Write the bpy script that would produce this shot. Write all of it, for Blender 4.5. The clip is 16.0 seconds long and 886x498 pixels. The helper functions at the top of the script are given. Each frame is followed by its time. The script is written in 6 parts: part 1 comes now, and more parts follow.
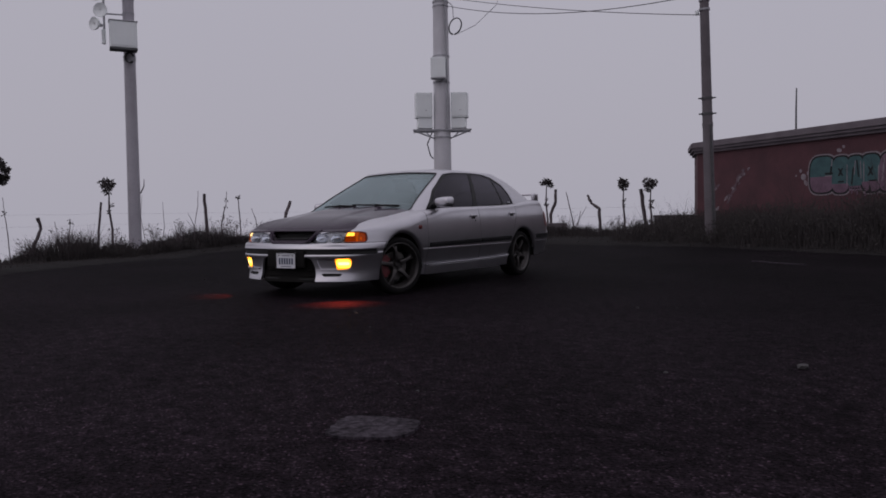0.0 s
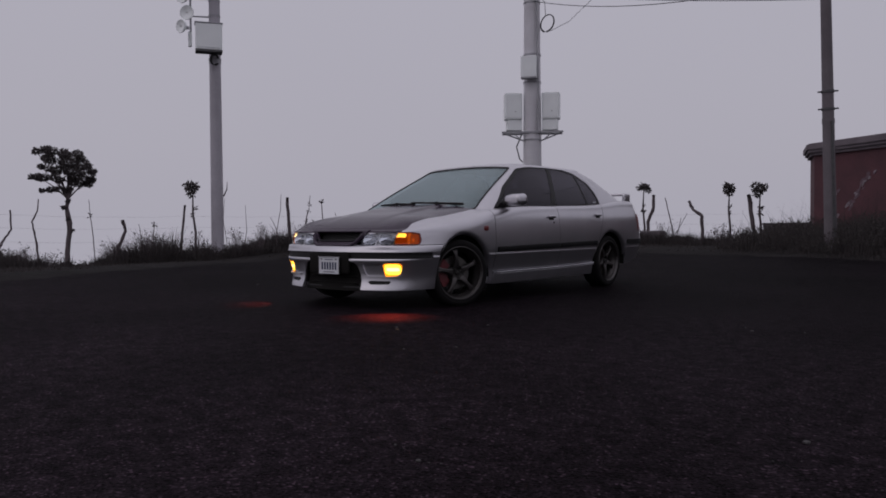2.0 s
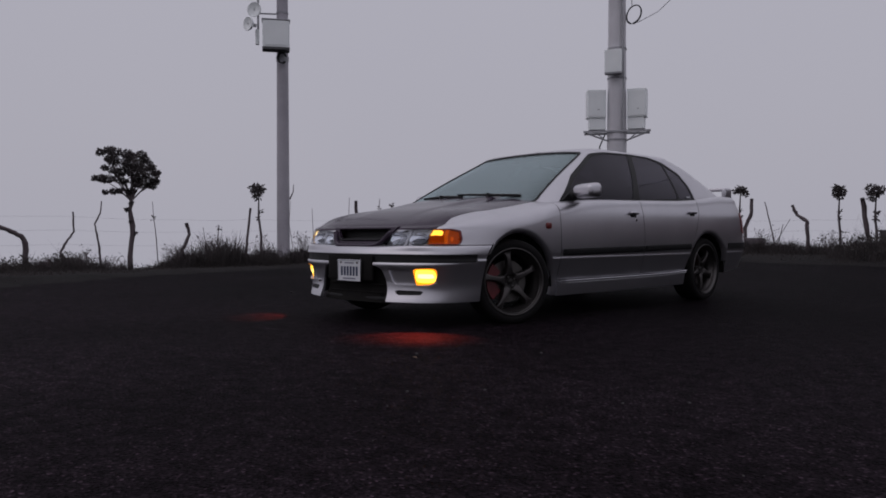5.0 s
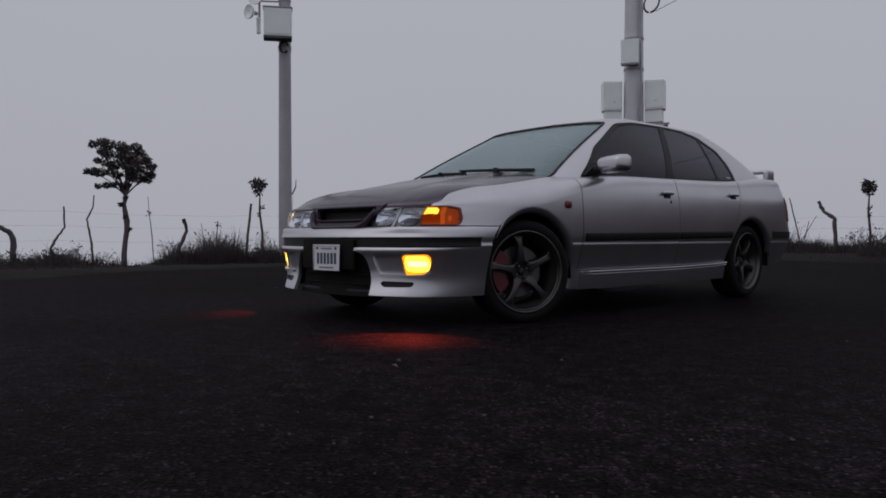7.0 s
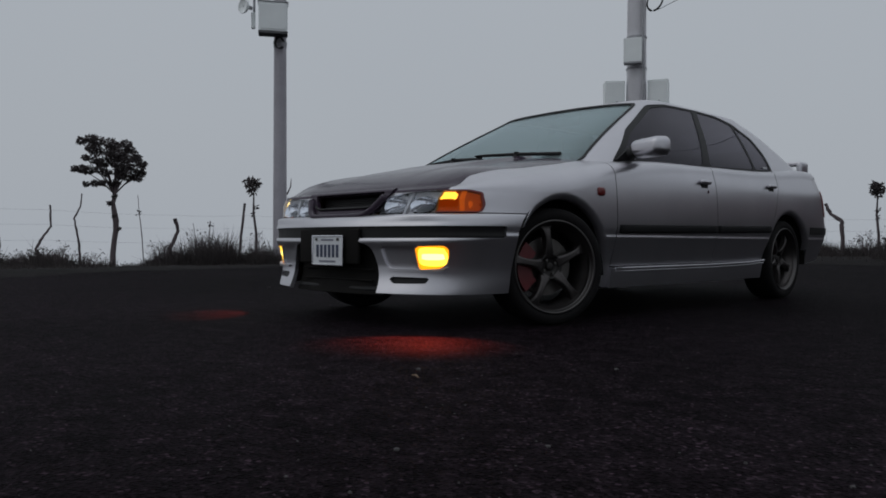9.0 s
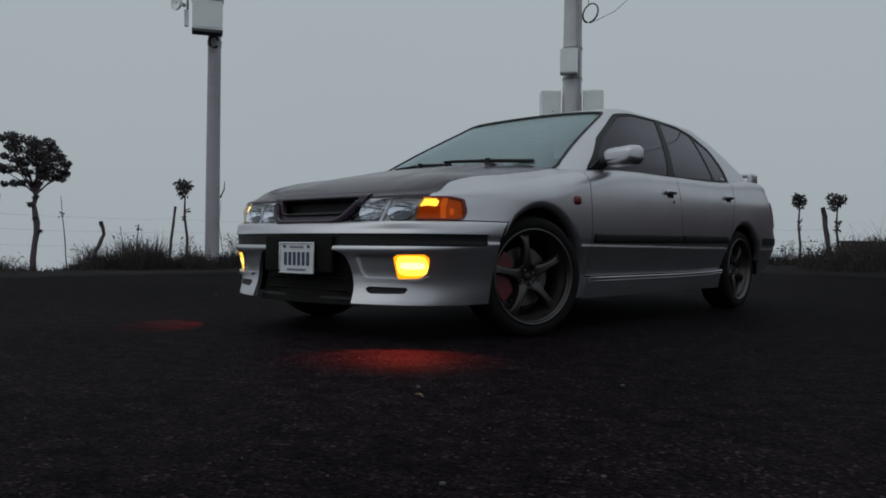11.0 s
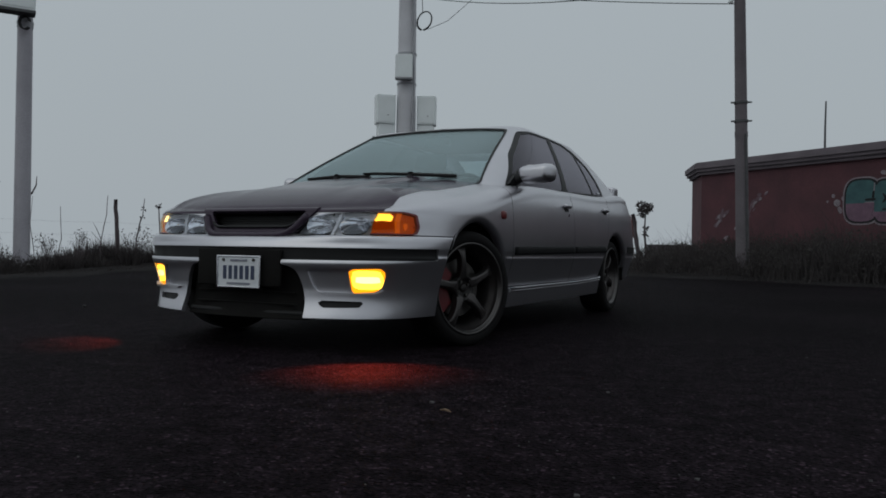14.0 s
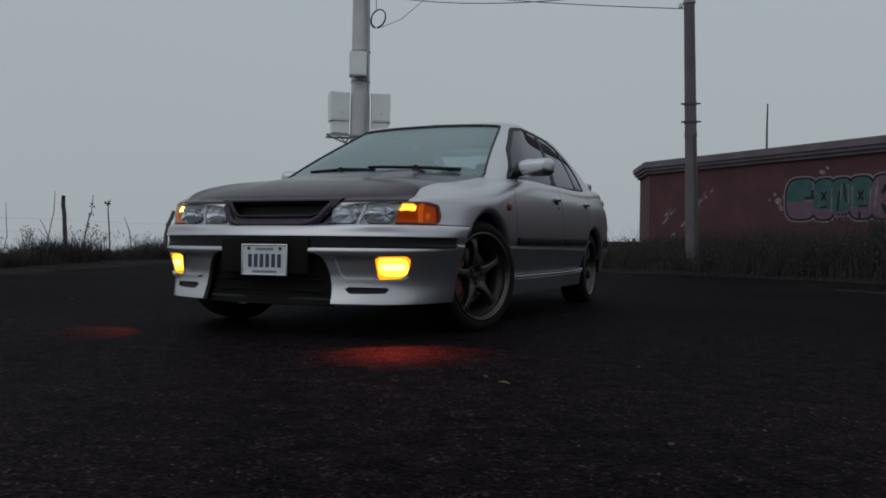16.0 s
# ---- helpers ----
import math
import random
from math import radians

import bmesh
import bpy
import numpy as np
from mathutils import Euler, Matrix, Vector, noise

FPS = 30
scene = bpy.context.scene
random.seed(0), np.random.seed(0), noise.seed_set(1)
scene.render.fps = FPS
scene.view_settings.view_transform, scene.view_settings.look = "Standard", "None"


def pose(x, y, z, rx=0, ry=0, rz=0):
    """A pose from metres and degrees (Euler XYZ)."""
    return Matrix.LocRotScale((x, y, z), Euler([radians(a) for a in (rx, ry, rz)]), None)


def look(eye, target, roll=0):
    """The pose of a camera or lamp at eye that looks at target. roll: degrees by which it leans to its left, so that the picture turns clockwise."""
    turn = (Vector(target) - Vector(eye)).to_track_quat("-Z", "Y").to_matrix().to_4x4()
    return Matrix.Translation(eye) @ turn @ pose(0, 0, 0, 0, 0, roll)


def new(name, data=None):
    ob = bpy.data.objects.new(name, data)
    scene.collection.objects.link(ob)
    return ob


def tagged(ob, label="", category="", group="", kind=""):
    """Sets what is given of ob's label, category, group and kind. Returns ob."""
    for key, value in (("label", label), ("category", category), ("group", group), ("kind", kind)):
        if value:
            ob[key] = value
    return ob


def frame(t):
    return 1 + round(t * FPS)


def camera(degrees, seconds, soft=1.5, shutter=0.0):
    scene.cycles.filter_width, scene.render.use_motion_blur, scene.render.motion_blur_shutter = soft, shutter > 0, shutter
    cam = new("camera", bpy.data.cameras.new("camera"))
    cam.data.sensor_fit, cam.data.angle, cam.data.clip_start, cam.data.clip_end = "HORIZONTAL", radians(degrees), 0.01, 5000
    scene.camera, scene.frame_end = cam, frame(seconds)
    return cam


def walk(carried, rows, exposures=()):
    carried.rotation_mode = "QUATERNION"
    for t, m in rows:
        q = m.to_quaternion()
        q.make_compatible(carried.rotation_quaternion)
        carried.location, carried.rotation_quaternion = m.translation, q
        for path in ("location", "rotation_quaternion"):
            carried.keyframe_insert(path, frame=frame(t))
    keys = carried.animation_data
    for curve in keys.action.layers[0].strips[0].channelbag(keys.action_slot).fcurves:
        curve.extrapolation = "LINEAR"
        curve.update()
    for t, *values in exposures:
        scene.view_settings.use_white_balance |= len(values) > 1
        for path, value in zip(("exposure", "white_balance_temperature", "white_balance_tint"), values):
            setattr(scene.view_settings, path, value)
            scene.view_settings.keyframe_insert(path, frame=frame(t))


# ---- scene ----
cam = camera(60.0, 16.0, soft=1.75)
PATH = [
    (0, (5.098, -7.416, 0.731), (4.039, -5.722, 0.651), -0.9),
    (0.5, (5.0, -7.087, 0.697), (3.852, -5.451, 0.623), -0.7),
    (1, (4.919, -6.847, 0.696), (3.747, -5.228, 0.628), -0.7),
    (1.5, (4.791, -6.557, 0.668), (3.575, -4.97, 0.607), -0.5),
    (2, (4.698, -6.362, 0.657), (3.437, -4.81, 0.601), -0.4),
    (2.5, (4.56, -6.141, 0.629), (3.275, -4.61, 0.578), -0.3),
    (3, (4.458, -5.955, 0.626), (3.164, -4.431, 0.578), -0.3),
    (3.5, (4.359, -5.723, 0.607), (3.049, -4.212, 0.563), -0.4),
    (4, (4.269, -5.556, 0.608), (2.908, -4.092, 0.567), -0.3),
    (6.5, (3.608, -4.643, 0.489), (2.168, -3.256, 0.458), -0.0),
    (7, (3.466, -4.512, 0.463), (2.022, -3.128, 0.433), 0.0),
    (7.5, (3.331, -4.378, 0.439), (1.885, -2.997, 0.412), 0.1),
    (8, (3.212, -4.267, 0.417), (1.767, -2.885, 0.392), 0.1),
    (10.5, (2.832, -4.229, 0.39), (1.477, -2.758, 0.386), 0.6),
    (11, (2.774, -4.289, 0.405), (1.474, -2.769, 0.403), 0.7),
    (11.5, (2.682, -4.341, 0.405), (1.446, -2.768, 0.404), 0.8),
    (12, (2.583, -4.392, 0.393), (1.41, -2.772, 0.393), 0.8),
    (12.5, (2.506, -4.465, 0.39), (1.39, -2.805, 0.39), 0.7),
    (13, (2.465, -4.538, 0.402), (1.399, -2.846, 0.403), 0.7),
    (13.5, (2.41, -4.624, 0.442), (1.435, -2.877, 0.446), 0.8),
    (14, (2.344, -4.696, 0.46), (1.443, -2.911, 0.464), 0.9),
    (14.5, (2.26, -4.772, 0.464), (1.428, -2.954, 0.469), 0.9),
    (15, (2.202, -4.853, 0.452), (1.405, -3.019, 0.458), 0.9),
    (15.5, (2.154, -4.935, 0.425), (1.38, -3.09, 0.432), 0.8),
    (16, (2.095, -4.986, 0.408), (1.33, -3.138, 0.411), 0.8),
]
EXPOSURES = [(0, 0.0, 6220, 21), (4, 0.0, 6200, 20), (8, 0.0, 6080, 10), (11, 0.0, 5980, 0), (16, 0.0, 6000, 1)]
walk(cam, [(t, look(eye, target, roll)) for t, eye, target, roll in PATH], EXPOSURES)

# ---- light: foggy dusk sky, wide faint sun ----
world = bpy.data.worlds.new("fog_sky")
scene.world = world
world.use_nodes = True
wn, wl = world.node_tree.nodes, world.node_tree.links
wn.clear()
sky = wn.new("ShaderNodeTexSky")
sky.sky_type = "NISHITA"
sky.sun_disc = False
sky.sun_elevation, sky.sun_rotation = radians(45), radians(204)
sky.air_density, sky.dust_density = 2.0, 6.0
fog_mix = wn.new("ShaderNodeMix")
fog_mix.data_type = "RGBA"
fog_mix.inputs["Factor"].default_value = 0.975
fog_grad = wn.new("ShaderNodeValToRGB")
fog_grad.color_ramp.elements[0].position, fog_grad.color_ramp.elements[0].color = 0.0, (3.02, 3.03, 3.20, 1)
fog_grad.color_ramp.elements[1].position, fog_grad.color_ramp.elements[1].color = 1.0, (4.7, 4.68, 4.82, 1)
fog_mid = fog_grad.color_ramp.elements.new(0.52)
fog_mid.color = (3.30, 3.30, 3.45, 1)
fog_map = wn.new("ShaderNodeTexCoord")
fog_sep = wn.new("ShaderNodeSeparateXYZ")
fog_noise = wn.new("ShaderNodeTexNoise")
fog_noise.inputs["Scale"].default_value = 1.6
fog_noise.inputs["Detail"].default_value = 2
fog_add = wn.new("ShaderNodeMath")
fog_add.operation = "MULTIPLY_ADD"
fog_add.inputs[1].default_value = 0.35
wl.new(fog_map.outputs["Generated"], fog_sep.inputs[0])
wl.new(fog_map.outputs["Generated"], fog_noise.inputs["Vector"])
wl.new(fog_noise.outputs["Fac"], fog_add.inputs[0])
wl.new(fog_sep.outputs["Z"], fog_add.inputs[2])
wl.new(fog_add.outputs[0], fog_grad.inputs["Fac"])
wl.new(sky.outputs[0], fog_mix.inputs["A"])
wl.new(fog_grad.outputs[0], fog_mix.inputs["B"])
sky_bg, sky_out = wn.new("ShaderNodeBackground"), wn.new("ShaderNodeOutputWorld")
sky_bg.inputs["Strength"].default_value = 0.125
wl.new(fog_mix.outputs["Result"], sky_bg.inputs["Color"])
wl.new(sky_bg.outputs[0], sky_out.inputs["Surface"])

sun_data = bpy.data.lights.new("sun", "SUN")
sun_data.energy, sun_data.angle, sun_data.color = 0.20, radians(60), (1.0, 0.97, 0.95)
sun = new("sun", sun_data)
sun.matrix_world = look((-5, -11, 12), (0, 0, 0))

# ---- materials ----
def material(name, color, rough=0.6, metal=0.0, second=None, scale=8.0, amount=0.5, fine=120.0, bump=0.0, coat=0.0, spec=0.5, rough_var=0.0, detail=6.0, fine_amount=0.35):
    """A surface with two scales of variation: broad stains and fine grain, and a fine relief."""
    m = bpy.data.materials.new(name)
    m.use_nodes = True
    n, l = m.node_tree.nodes, m.node_tree.links
    b = n["Principled BSDF"]
    b.inputs["Roughness"].default_value, b.inputs["Metallic"].default_value = rough, metal
    b.inputs["Coat Weight"].default_value, b.inputs["Coat Roughness"].default_value = coat, 0.06
    b.inputs["Specular IOR Level"].default_value = spec
    second = second or tuple(c * 0.7 for c in color)
    co = n.new("ShaderNodeTexCoord")
    broad, grain = n.new("ShaderNodeTexNoise"), n.new("ShaderNodeTexNoise")
    broad.inputs["Scale"].default_value, broad.inputs["Detail"].default_value = scale, detail
    grain.inputs["Scale"].default_value, grain.inputs["Detail"].default_value = fine, 3
    for t in (broad, grain):
        l.new(co.outputs["Object"], t.inputs["Vector"])
    ramp = n.new("ShaderNodeValToRGB")
    ramp.color_ramp.elements[0].position, ramp.color_ramp.elements[1].position = 0.5 - 0.25 * amount - 0.1, 0.5 + 0.25 * amount + 0.1
    ramp.color_ramp.elements[0].color, ramp.color_ramp.elements[1].color = (*second, 1), (*color, 1)
    l.new(broad.outputs["Fac"], ramp.inputs["Fac"])
    mix = n.new("ShaderNodeMix")
    mix.data_type, mix.blend_type = "RGBA", "OVERLAY"
    mix.inputs["Factor"].default_value = fine_amount
    l.new(ramp.outputs[0], mix.inputs["A"])
    l.new(grain.outputs["Fac"], mix.inputs["B"])
    l.new(mix.outputs["Result"], b.inputs["Base Color"])
    if rough_var:
        r = n.new("ShaderNodeMapRange")
        r.inputs["To Min"].default_value, r.inputs["To Max"].default_value = rough - rough_var, min(1, rough + rough_var)
        l.new(broad.outputs["Fac"], r.inputs["Value"])
        l.new(r.outputs[0], b.inputs["Roughness"])
    if bump:
        k = n.new("ShaderNodeBump")
        k.inputs["Strength"].default_value, k.inputs["Distance"].default_value = 0.6, bump
        l.new(grain.outputs["Fac"], k.inputs["Height"])
        l.new(k.outputs[0], b.inputs["Normal"])
    return m


def glowing(name, color, strength, base=None):
    m = bpy.data.materials.new(name)
    m.use_nodes = True
    b = m.node_tree.nodes["Principled BSDF"]
    b.inputs["Base Color"].default_value = (*(base or color), 1)
    b.inputs["Emission Color"].default_value = (*color, 1)
    b.inputs["Emission Strength"].default_value = strength
    b.inputs["Roughness"].default_value = 0.2
    return m


def glass(name, color, rough=0.02, ior=1.45, sheen=(0.95, 0.97, 1, 1), veil=0.0):
    """Thin tinted pane: lets light straight through, with a face that shines more at a slant."""
    m = bpy.data.materials.new(name)
    m.use_nodes = True
    n, l = m.node_tree.nodes, m.node_tree.links
    n.clear()
    out, mixs, tr, gl, lw, power, add = (n.new("ShaderNode" + k) for k in ("OutputMaterial", "MixShader", "BsdfTransparent", "BsdfGlossy", "LayerWeight", "Math", "Math"))
    tr.inputs["Color"].default_value = (*color, 1)
    gl.inputs["Roughness"].default_value, gl.inputs["Color"].default_value = rough, sheen
    f0 = ((ior - 1) / (ior + 1)) ** 2
    lw.inputs["Blend"].default_value = 0.5
    power.operation, add.operation = "POWER", "MULTIPLY_ADD"
    power.inputs[1].default_value = 5.0
    add.inputs[1].default_value, add.inputs[2].default_value = 1 - f0, f0
    l.new(lw.outputs["Facing"], power.inputs[0])
    l.new(power.outputs[0], add.inputs[0])
    l.new(add.outputs[0], mixs.inputs["Fac"])
    l.new(tr.outputs[0], mixs.inputs[1])
    l.new(gl.outputs[0], mixs.inputs[2])
    if veil:
        # pale teal diffuse share mixed over the pane, which lifts its tone
        veil_diffuse, veil_mix = n.new("ShaderNodeBsdfDiffuse"), n.new("ShaderNodeMixShader")
        veil_diffuse.inputs["Color"].default_value, veil_mix.inputs["Fac"].default_value = (0.62, 0.72, 0.73, 1), veil
        l.new(mixs.outputs[0], veil_mix.inputs[1])
        l.new(veil_diffuse.outputs[0], veil_mix.inputs[2])
        l.new(veil_mix.outputs[0], out.inputs["Surface"])
    else:
        l.new(mixs.outputs[0], out.inputs["Surface"])
    return m


SILVER = material("silver_paint", (0.56, 0.55, 0.58), 0.31, 0.92, (0.49, 0.48, 0.51), 3, 0.6, 900, 0.0, coat=0.15, rough_var=0.05, fine_amount=0.2)
CARBON = material("dark_carbon_hood", (0.048, 0.034, 0.052), 0.17, 0.0, (0.034, 0.024, 0.037), 14, 0.7, 420, 0.0, coat=0.0, spec=0.16, rough_var=0.06)
TRIM = material("black_plastic_trim", (0.012, 0.0115, 0.012), 0.55, 0, (0.008, 0.008, 0.0085), 9, 0.6, 500, 0.0003, spec=0.28)
MOULDING = material("matt_black_moulding", (0.010, 0.0095, 0.010), 0.7, 0, (0.006, 0.006, 0.0065), 9, 0.6, 500, 0.0003, spec=0.12)
RUBBER = material("tyre_rubber", (0.0065, 0.006, 0.0065), 0.85, 0, (0.010, 0.009, 0.009), 14, 0.6, 260, 0.0006, spec=0.15)
RIM = material("bronze_grey_alloy", (0.085, 0.078, 0.077), 0.38, 0.8, (0.055, 0.050, 0.049), 10, 0.7, 300, 0.0, rough_var=0.08)
STEEL = material("brake_steel", (0.13, 0.125, 0.12), 0.45, 0.9, (0.09, 0.08, 0.075), 20, 0.6, 300)
CALIPER = material("red_caliper_paint", (0.11, 0.006, 0.010), 0.45, 0, (0.07, 0.0045, 0.007), 18, 0.5, 200)
CHROME = material("chrome", (0.75, 0.75, 0.77), 0.12, 1.0, (0.62, 0.62, 0.65), 30, 0.5, 400)
UNDER = material("black_underbody", (0.008, 0.0075, 0.0075), 0.85, 0, (0.013, 0.012, 0.011), 8, 0.6, 90, spec=0.12)
CLOTH = material("dark_seat_cloth", (0.035, 0.035, 0.038), 0.95, 0, (0.02, 0.02, 0.022), 20, 0.6, 500, 0.001)
WHITE_TIN = material("white_plate_enamel", (0.72, 0.73, 0.75), 0.45, 0, (0.62, 0.63, 0.66), 16, 0.6, 200)
INK = material("dark_blue_ink", (0.05, 0.06, 0.11), 0.5, 0, (0.03, 0.04, 0.08), 20, 0.5, 300)
CAPTION = material("faded_grey_ink", (0.25, 0.25, 0.30), 0.5, 0, (0.16, 0.16, 0.2), 40, 0.7, 300)
HUB_DARK = material("dark_hub_metal", (0.03, 0.027, 0.026), 0.5, 0.6, (0.02, 0.018, 0.018), 20, 0.6, 300)
PRISM_GLOW = glowing("lit_orange_prism", (1.0, 0.26, 0.015), 0.24, (0.5, 0.12, 0.01))
WINDSCREEN = glass("green_tinted_windscreen", (0.60, 0.68, 0.685), 0.02, 1.48, (0.76, 0.87, 0.90, 1), 0.14)
TINT = glass("dark_tinted_glass", (0.13, 0.125, 0.14), sheen=(0.82, 0.79, 0.87, 1))
CLEAR = glass("clear_lamp_lens", (0.95, 0.96, 0.98), 0.03, 1.35)
AMBER = glass("amber_lamp_lens", (1.0, 0.80, 0.38), 0.05, 1.25)
FOG_GLOW = glowing("lit_yellow_fog_lamp", (1.0, 0.46, 0.02), 1.5)
FOG_CORE = glowing("bright_yellow_bulb_light", (1.0, 0.66, 0.10), 2.6)
FOG_HOT = glowing("white_hot_lamp_core", (1.0, 0.80, 0.36), 4.0)
LIP = material("worn_polished_rim_lip", (0.085, 0.080, 0.079), 0.36, 0.9, (0.075, 0.07, 0.068), 14, 0.7, 300)
SIGNAL_GLOW = glowing("lit_amber_bulb", (1.0, 0.70, 0.22), 2.4)
REFLECTOR = material("lamp_reflector", (0.86, 0.87, 0.89), 0.14, 0.98, (0.78, 0.79, 0.81), 25, 0.7, 200)
LAMP_BACK = material("grey_lamp_housing", (0.52, 0.515, 0.53), 0.4, 0.2, (0.42, 0.415, 0.43), 30, 0.7, 200)
FOG_LENS = glass("yellow_fog_lens", (1.0, 0.84, 0.42), 0.08, 1.2)
AMBER_PLASTIC = glowing("lit_amber_backing", (1.0, 0.17, 0.012), 0.10, (0.30, 0.055, 0.006))
RED_PLASTIC = material("dark_red_marker_plastic", (0.16, 0.015, 0.015), 0.3, 0, (0.10, 0.01, 0.01), 20, 0.5, 200)
CONCRETE = material("pale_concrete", (0.45, 0.43, 0.47), 0.9, 0, (0.33, 0.315, 0.345), 1.7, 0.9, 60, 0.004)
# The thick pole's concrete is lighter: fog brightening is put into its colour.
PALE_CONCRETE = material("fog_lightened_concrete", (0.66, 0.65, 0.68), 0.9, 0, (0.52, 0.51, 0.535), 1.7, 0.9, 60, 0.004)
DARK_CONCRETE = material("weathered_grey_concrete", (0.17, 0.150, 0.163), 0.9, 0, (0.10, 0.088, 0.096), 1.5, 0.9, 60, 0.004)
# Cabinet colour raised to carry the brightening of the fog.
CABINET = material("fog_lightened_cabinet_paint", (0.88, 0.91, 0.91), 0.5, 0, (0.80, 0.83, 0.83), 2.5, 0.8, 150, 0.0)
DARK_METAL = material("dark_galvanised_metal", (0.10, 0.10, 0.105), 0.55, 0.4, (0.06, 0.06, 0.062), 12, 0.7, 150)
GALVANISED = material("dull_galvanised_steel", (0.40, 0.40, 0.42), 0.6, 0.3, (0.28, 0.28, 0.30), 9, 0.8, 150)
CABLE = material("black_cable", (0.03, 0.03, 0.032), 0.7)
RED_WALL = material("faded_red_wall_paint", (0.112, 0.042, 0.051), 0.85, 0, (0.062, 0.028, 0.034), 1.6, 0.9, 40, 0.004)
CORNICE = material("grey_cornice_plaster", (0.195, 0.165, 0.183), 0.9, 0, (0.115, 0.097, 0.108), 2.2, 0.9, 50, 0.004)
# Bark and plant tones below are lifted; the fog's greying is in the colour.
BARK = material("fog_greyed_bark", (0.125, 0.100, 0.106), 0.95, 0, (0.072, 0.057, 0.062), 9, 0.8, 60, 0.006)
LEAF = material("fog_greyed_leaf", (0.112, 0.096, 0.098), 0.8, 0, (0.070, 0.060, 0.062), 6, 0.8, 80)
WEED = material("fog_greyed_weed_leaf", (0.075, 0.067, 0.063), 0.9, 0, (0.045, 0.040, 0.038), 6, 0.8, 80)
GRASS = material("dry_dark_grass", (0.072, 0.062, 0.062), 0.9, 0, (0.036, 0.031, 0.031), 1.2, 0.9, 30)


def let_light_through(m, share):
    """Thin leaves and blades: part of the light goes through."""
    n, l = m.node_tree.nodes, m.node_tree.links
    out, b = n["Material Output"], n["Principled BSDF"]
    tr, mixs = n.new("ShaderNodeBsdfTranslucent"), n.new("ShaderNodeMixShader")
    mixs.inputs["Fac"].default_value = share
    l.new(b.inputs["Base Color"].links[0].from_socket, tr.inputs["Color"])
    l.new(b.outputs[0], mixs.inputs[1])
    l.new(tr.outputs[0], mixs.inputs[2])
    l.new(mixs.outputs[0], out.inputs["Surface"])


for leafy, share in ((LEAF, 0.4), (WEED, 0.4), (GRASS, 0.45)):
    let_light_through(leafy, share)

# ---- mesh tools ----
def part(name, bm, mat, parent=None, label="", smooth=False):
    """Links a bmesh, or a pair of vertices and faces, as one mesh object under a thing or part."""
    me = bpy.data.meshes.new(name)
    if isinstance(bm, bmesh.types.BMesh):
        bm.to_mesh(me)
        bm.free()
    else:
        me.from_pydata([tuple(map(float, v)) for v in bm[0]], [], [tuple(map(int, f)) for f in bm[1]])
    me.materials.append(mat)
    if smooth:
        me.polygons.foreach_set("use_smooth", [True] * len(me.polygons))
    ob = new(name, me)
    ob.parent = parent
    return tagged(ob, label)


def thing(name, m, label, category, group="", kind=""):
    ob = new(name)
    ob.matrix_world = m
    return tagged(ob, label, category, group, kind)


def box(sx, sy, sz, c=(0, 0, 0), bevel=0.0, segments=2, rot=None):
    bm = bmesh.new()
    bmesh.ops.create_cube(bm, size=1, matrix=Matrix.Diagonal((sx, sy, sz, 1)))
    if bevel:
        bmesh.ops.bevel(bm, geom=bm.edges[:], offset=bevel, segments=segments, affect="EDGES", profile=0.5)
    bm.transform(Matrix.Translation(c) @ (rot or Matrix()))
    return bm


def merged(*bms):
    out = bmesh.new()
    for b in bms:
        me = bpy.data.meshes.new("tmp")
        b.to_mesh(me)
        b.free()
        out.from_mesh(me)
        bpy.data.meshes.remove(me)
    return out


def tube(points, radii, sides=8, cap=True):
    """A round tube through points, with a radius at each."""
    pts = [Vector(p) for p in points]
    if not hasattr(radii, "__len__"):
        radii = [radii] * len(pts)
    V, F = [], []
    ref = Vector((0.31, 0.17, 0.93))
    for i, p in enumerate(pts):
        d = (pts[min(i + 1, len(pts) - 1)] - pts[max(i - 1, 0)]).normalized()
        if abs(d.dot(ref)) > 0.97:
            ref = Vector((1, 0, 0))
        a = d.cross(ref).normalized()
        b = d.cross(a)
        for k in range(sides):
            w = 2 * math.pi * k / sides
            V.append(p + (a * math.cos(w) + b * math.sin(w)) * radii[i])
    for i in range(len(pts) - 1):
        for k in range(sides):
            q = (k + 1) % sides
            F.append((i * sides + k, i * sides + q, (i + 1) * sides + q, (i + 1) * sides + k))
    if cap:
        F.append(tuple(range(sides)))
        F.append(tuple(range((len(pts) - 1) * sides, len(pts) * sides))[::-1])
    return V, F


def joined(*meshes):
    V, F = [], []
    for v, f in meshes:
        k = len(V)
        V.extend(v)
        F.extend(tuple(i + k for i in q) for q in f)
    return V, F


def prism(outline, y0, y1, axis="y"):
    """A closed outline in two axes, extruded along the third."""
    n = len(outline)
    put = {"y": lambda a, b, h: (a, h, b), "x": lambda a, b, h: (h, a, b), "z": lambda a, b, h: (a, b, h)}[axis]
    V = [put(a, b, y0) for a, b in outline] + [put(a, b, y1) for a, b in outline]
    F = [tuple(range(n))[::-1], tuple(range(n, 2 * n))]
    F += [(i, (i + 1) % n, n + (i + 1) % n, n + i) for i in range(n)]
    bm = bmesh.new()
    vs = [bm.verts.new(v) for v in V]
    for f in F:
        bm.faces.new([vs[i] for i in f])
    bmesh.ops.recalc_face_normals(bm, faces=bm.faces[:])
    return bm


